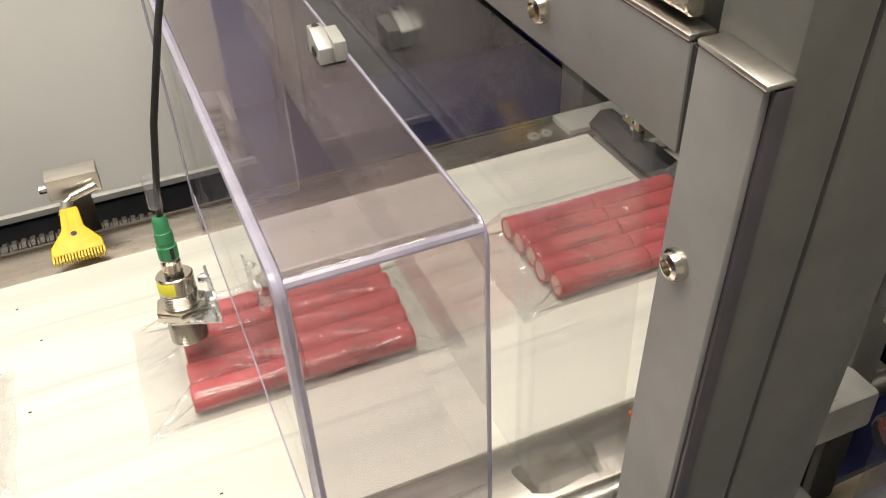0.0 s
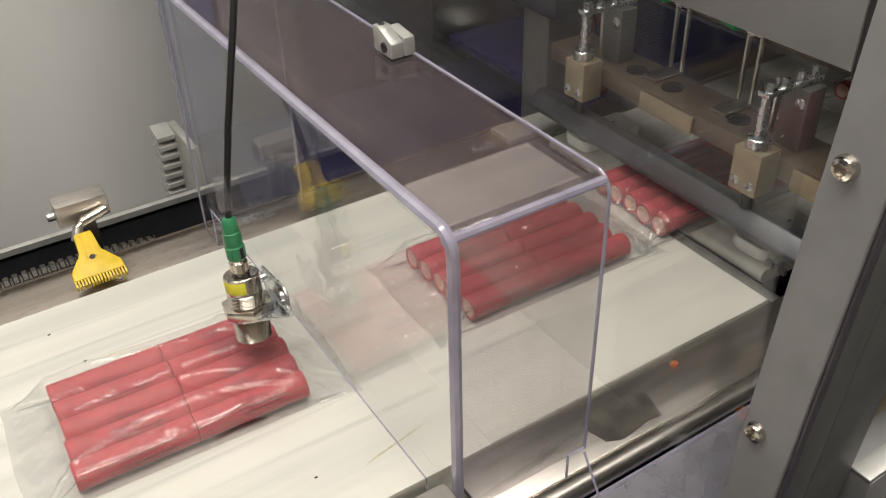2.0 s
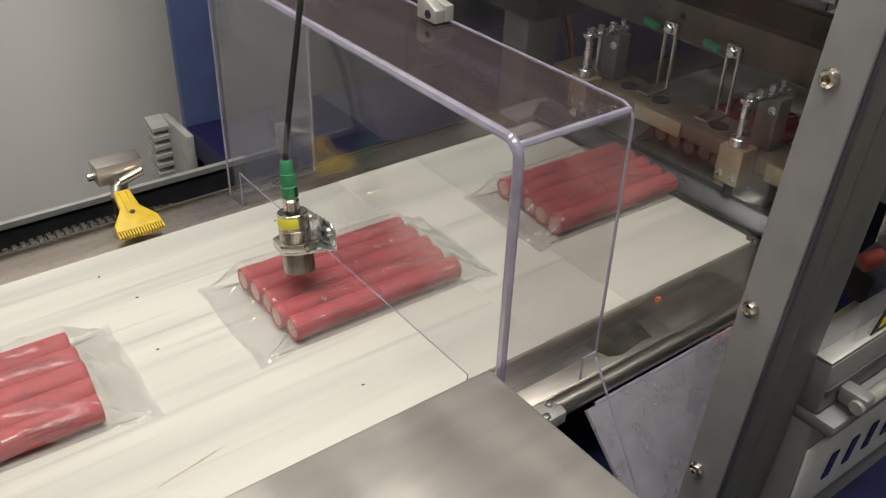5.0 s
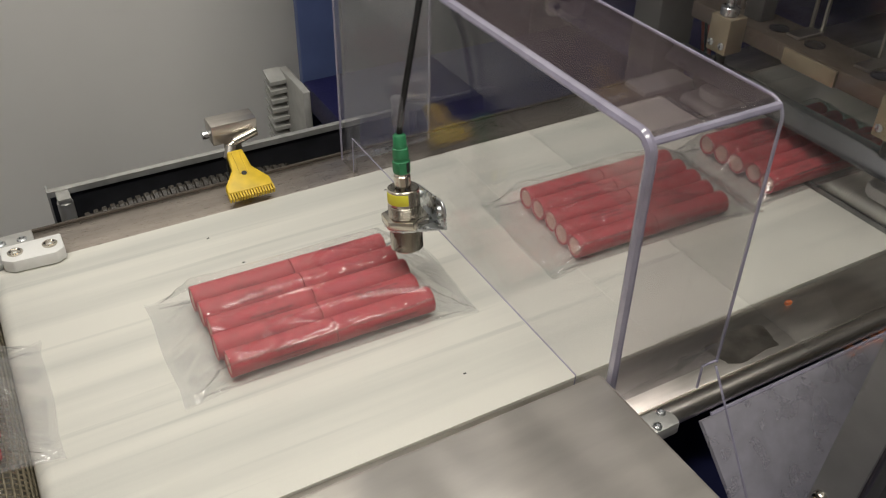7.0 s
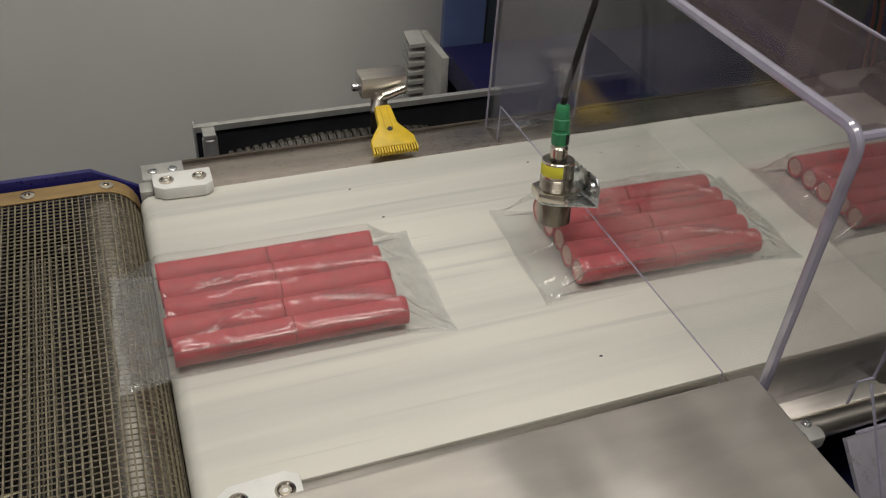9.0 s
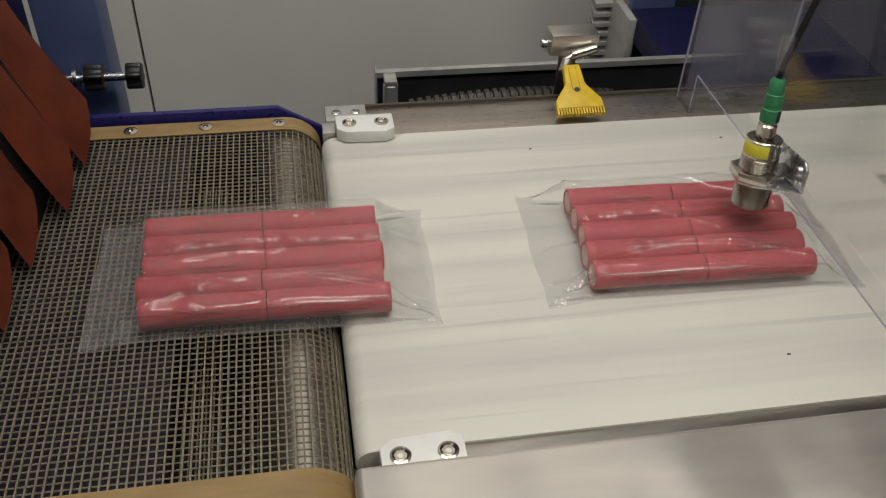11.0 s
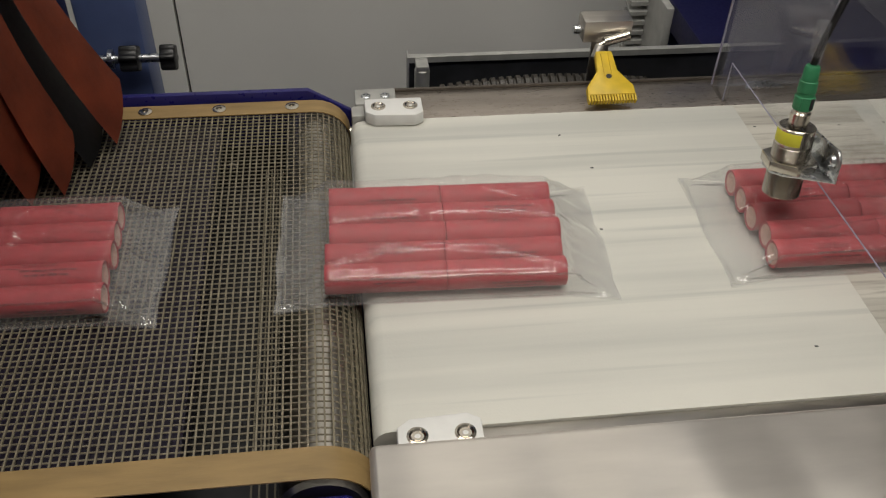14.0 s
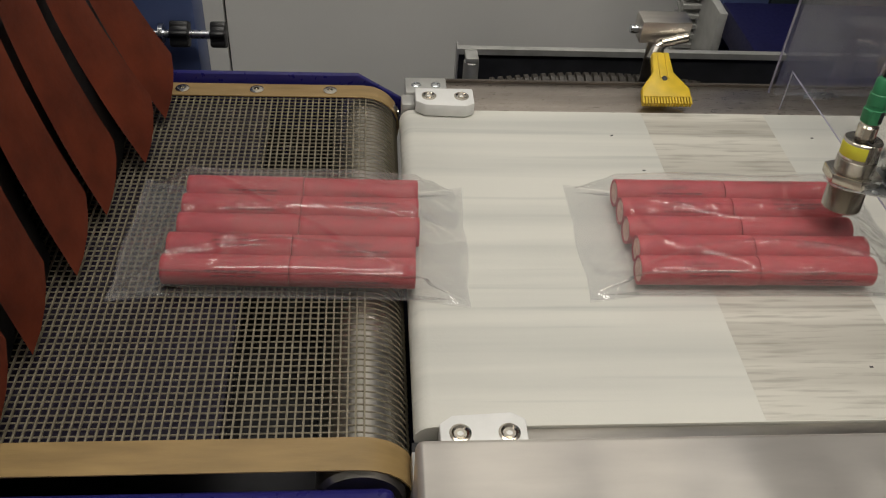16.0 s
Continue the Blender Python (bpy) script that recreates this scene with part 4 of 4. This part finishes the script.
for i in range(36):
    a = 2 * math.pi * i / 36
    rr = 0.0115 + 0.0018 * math.cos(6 * a)
    star.append((rr * math.cos(a), rr * math.sin(a)))
part("stud", rod((-0.06, 0, 0), (0.02, 0, 0), 0.004, 12), M["zinc"], kn)
part("washer", lathe([(0.009, 0), (0.009, 0.004)], 18, pose(-0.03, 0, 0, 0, 90, 0)), M["zinc"], kn)
part("knob", prism(star, 0.017, pose(-0.02, 0, 0, 0, 90, 0), 0.002), M["black"], kn)
part("knob", prism(star, 0.014, pose(0.016, 0, 0, 0, 90, 0), 0.002), M["black"], kn)

# ---- bags of coin rolls ----
RL, RR = 0.086, 0.0108


def roll_mesh():
    prof = [(0.006, 0.002), (RR * 0.78, 0.0006), (RR - 0.0004, 0), (RR, 0.0004)]
    prof += [(RR + 0.00012 * math.sin(i * 2.1), 0.004 + i * 0.0078) for i in range(11)]
    prof += [(RR, RL - 0.0004), (RR - 0.0004, RL), (RR * 0.78, RL - 0.0006), (0.006, RL - 0.002)]
    bm = lathe(prof, 20, pose(-RL / 2, 0, 0, 0, 90, 0))
    for f in bm.faces:
        x = f.calc_center_median()
        if abs(x.x) > RL / 2 - 0.003 and math.hypot(x.y, x.z) < RR * 0.86:
            f.material_index = 1
    return mesh_of("roll", bm, [M["paper"], M["paper_end"]], 50)


ROLL = roll_mesh()


def wrapped_text(text, size, turn, cx):
    """Print on a roll: letters bent round it, turned by that many degrees from the top."""
    cu = bpy.data.curves.new("print", "FONT")
    cu.body, cu.size, cu.align_x, cu.align_y = text, size, "CENTER", "CENTER"
    cu.resolution_u = 2
    ob = bpy.data.objects.new("print", cu)
    scene.collection.objects.link(ob)
    bpy.context.view_layer.update()
    me = bpy.data.meshes.new_from_object(ob.evaluated_get(bpy.context.evaluated_depsgraph_get()))
    bpy.data.objects.remove(ob)
    bpy.data.curves.remove(cu)
    for v in me.vertices:
        a = v.co.y / RR + radians(turn)
        r = RR + 0.00035
        v.co = Vector((v.co.x + cx, r * math.sin(a), r * math.cos(a)))
    me.materials.append(M["ink"])
    return me


def bars(turn, cx, lengths):
    """Lines of small print too fine to read, as plain bars bent round a roll."""
    b = bmesh.new()
    for j, w in enumerate(lengths):
        x = -w / 2
        while x < w / 2:
            q = random.uniform(0.003, 0.007)
            pts = []
            for h in (-0.0007, 0.0007):
                a = radians(turn) + (h - j * 0.0034) / RR
                pts.append((0, (RR + 0.0003) * math.sin(a), (RR + 0.0003) * math.cos(a)))
            vs = [b.verts.new((cx + xx, p[1], p[2])) for xx, p in ((x, pts[0]), (x + q, pts[0]), (x + q, pts[1]), (x, pts[1]))]
            b.faces.new(vs)
            x += q + 0.0012
    return mesh_of("small_print", b, M["ink"])


random.seed(4)
TEXT = {}
for turn in (-60, -25, 10):
    TEXT[turn] = (wrapped_text("2,50 Euro", 0.0064, turn, 0.0), bars(turn - 26, 0.006, (0.036, 0.03)))


def film_half(up, seed):
    """One side of the bag: taut over the rolls with a few long folds, flat at the sealed ends."""
    b = bmesh.new()
    nx, ny = 110, 84
    L, Wd = 0.122, 0.066
    rows = []
    for i in range(nx + 1):
        u = -1 + 2 * i / nx
        row = []
        for j in range(ny + 1):
            v = -1 + 2 * j / ny
            x, y = u * L, v * Wd
            over = min(1, max(0, abs(x) - 0.086) / (L - 0.086))
            side = min(1, max(0, abs(y) - 0.049 - 0.0035 * noise.noise((x * 17, seed, v > 0))) / (Wd - 0.049))
            if up:
                valley = 0.0003 * abs(math.sin(math.pi * (y + 0.011) / 0.022)) if abs(y) < 0.05 else 0
                h = (0.0252 - valley) * (1 - over ** 0.8) * math.sqrt(max(0, 1 - side ** 2.2))
                # crinkled lengthwise seam
                seam = y - 0.012 + 0.9 * x * x - 0.004 * noise.noise((x * 14, seed, 0))
                h += (0.0022 + 0.0022 * noise.noise((x * 130, y * 60, seed + 2))) * math.exp(-(seam / 0.002) ** 2) * (1 - over)
                # one long diagonal fold on the near side
                fold = y + 0.028 + 2.9 * (x + (0.012 if seed % 2 else -0.01)) ** 2 + 0.002 * noise.noise((x * 20, seed, 7))
                h += 0.0036 * math.exp(-(fold / 0.0015) ** 2) * (1 - over * 0.3)
                h += 0.0016 * noise.noise((x * 20 + seed, y * 38, seed)) * (1 - over)
                cross = abs(noise.noise((x * 9 + y * 16, y * 7 - x * 5, seed + 4)))
                h += 0.0024 * max(0, 1 - cross / 0.04) * (1 - over * 0.5)
                # puckers that run out to the corners
                h += 0.006 * over * (1 - over * 0.7) * noise.noise((x * 12, y * 55 + seed, 3))
                h += 0.003 * min(1, over * 3) * (1 - over * 0.6) * max(0, 1 - abs(noise.noise((x * 16 + y * 9, y * 21 + seed, 8))) / 0.07)
                h = max(h, 0.0016 + 0.003 * over * (0.4 + noise.noise((x * 18, y * 30, seed + 9))))
            else:
                h = 0.0006 + 0.0004 * over
            xx = x + math.copysign(0.003 * noise.noise((y * 18, seed, 5)) + 0.004 * (v * v - 0.5), x) * over
            row.append(b.verts.new((xx, y * (1 - 0.1 * (1 - over) * (abs(v) > 0.9)), h)))
        rows.append(row)
    for p, q in zip(rows, rows[1:]):
        for j in range(ny):
            f = b.faces.new((p[j], p[j + 1], q[j + 1], q[j]))
            if abs(f.calc_center_median().x) > 0.088 or abs(f.calc_center_median().y) > 0.056:
                f.material_index = 1
    return b


def bag(seed):
    rnd = random.Random(seed)
    t = thing("coin_roll_bag", "clear film bag with ten red paper coin rolls", "bag", "bags on the belt")
    for j in range(5):
        y = -0.044 + 0.022 * j
        dx = rnd.uniform(-0.0025, 0.0025)
        for i in (-1, 1):
            r = new("coin_roll", ROLL)
            r.parent = t
            r.matrix_basis = pose(dx + i * (RL / 2 + 0.0002), y, RR + 0.0012, 0, 0, rnd.uniform(-0.4, 0.4))
            turn = rnd.choice((-60, -25, 10))
            for me in TEXT[turn] if rnd.random() < 0.5 else TEXT[turn][rnd.randrange(2):][:1]:
                p = new("print", me)
                p.parent = r
    top = part("film", film_half(True, seed), [M["film"], M["film_end"]], t, "wrinkled clear film", smooth=180)
    bot = part("film", film_half(False, seed), [M["film"], M["film_end"]], t, smooth=180)
    top.visible_shadow = bot.visible_shadow = False
    return t


bags = [bag(k) for k in range(6)]


# ---- movement ----
V = 0.0706
RIV = -0.8375
TIMES = [0, 0.1] + [0.5 * k for k in range(1, 32)] + [15.9, 16.0]


def along(rows, t):
    for (t0, x0), (t1, x1) in zip(rows, rows[1:]):
        if t <= t1:
            return x0 + (x1 - x0) * (t - t0) / (t1 - t0)
    return rows[-1][1]


BAGS = [
    [(0, 0.06), (16, 0.06 - 16 * V)],
    [(0, 0.397), (16, 0.397 - 16 * V)],
    [(0, 0.695), (1.5, 0.608), (3, 0.516), (16, 0.727 - 16 * V)],
    [(0, 0.885), (1.5, 0.822), (3, 0.76), (5.5, 0.663), (7, 0.56), (16, 1.053 - 16 * V)],
    [(0, 1.25), (3, 1.15), (5.5, 0.885), (6, 0.845), (7, 0.795), (8, 0.748), (9, 0.703), (10, 0.66), (11, 0.606), (16, 1.383 - 16 * V)],
    [(0, 1.55), (9, 1.1), (11, 0.95), (16, 0.58)],
]
TURN = [-1, -1.5, -1, -1.8, -0.5, -1]
# carriage of the sealing jaw: its place along the belt, and the jaw's height
NOSE = [(0, 0.775), (1.1, 0.697), (1.5, 0.70), (2, 0.727), (2.5, 0.763), (3, 0.802), (3.7, 0.85), (4.1, 0.835), (5.5, 0.727), (5.85, 0.705), (6.2, 0.71), (7, 0.763), (8, 0.83), (8.5, 0.85), (9, 0.82), (10.5, 0.70), (10.9, 0.705), (12.3, 0.80), (13.1, 0.85), (13.7, 0.82), (15.2, 0.70), (15.6, 0.705), (16, 0.73)]
LIFT = [(0, 0.06), (0.8, 0.06), (1.2, 0.098), (3.4, 0.1), (3.8, 0.06), (5.55, 0.06), (5.9, 0.098), (8.2, 0.105), (8.6, 0.06), (10.2, 0.06), (10.6, 0.1), (12.8, 0.1), (13.2, 0.06), (14.9, 0.06), (15.3, 0.1), (16, 0.1)]


SWING = [(0, 0), (2.4, 0), (3.0, 30), (5.3, 30), (5.8, 0), (7.1, 0), (7.7, 30), (10.1, 30), (10.6, 0), (11.7, 0), (12.2, 30), (14.7, 30), (15.4, 20), (15.8, 5), (16, 0)]


SMEAR = (0.127, 0.039)


def motions():
    for f, y, swing in flaps:
        if swing:
            side = 14 if 0.17 < y < 0.26 else 0
            walk(f, [(t, pose(f.location.x, y, 0.214, side * along(SWING, t) / 30, swing * along(SWING, t), 0)) for t in TIMES])
    for b, rows, turn in zip(bags, BAGS, TURN):
        walk(b, [(t, pose(along(rows, t), 0.167, 0.0016, 0, 0, turn)) for t in TIMES])
    walk(nose, [(t, pose(along(NOSE, t), 0, 0.0006)) for t in TIMES])
    walk(infeed_nose, [(t, pose(along(NOSE, t) + 0.024, 0, 0.0008)) for t in TIMES])
    walk(car, [(t, pose(along(NOSE, t), 0, -0.004)) for t in TIMES])
    walk(jaw, [(t, pose(along(NOSE, t) + 0.024, 0, along(LIFT, t))) for t in TIMES])
    walk(patch, [(t, pose(1.352 - V * t, 0, -0.00015)) for t in TIMES])
    walk(smear, [(t, pose(SMEAR[0] - V * (t - 5.5), SMEAR[1], -0.00015, 0, 0, 8)) for t in TIMES])
    for k, w in enumerate(wires):
        s0 = 0.34 - P * k
        ts = TIMES
        rows = []
        for t in ts:
            x, zz, a = on_belt(s0 + V * t)
            rows.append((t, pose(x, 0, zz, 0, a, 0)))
        walk(w, rows)
    for k, r in enumerate(rivets):
        rows = []
        for t in TIMES:
            x, zz, a = on_belt(RIV + 0.0655 * (16 - k) + V * t)
            rows.append((t, pose(x + 0.0022 * math.sin(radians(a)), 0.372, zz + 0.0022 * math.cos(radians(a)), 0, a, 0)))
        walk(r, rows)


motions()
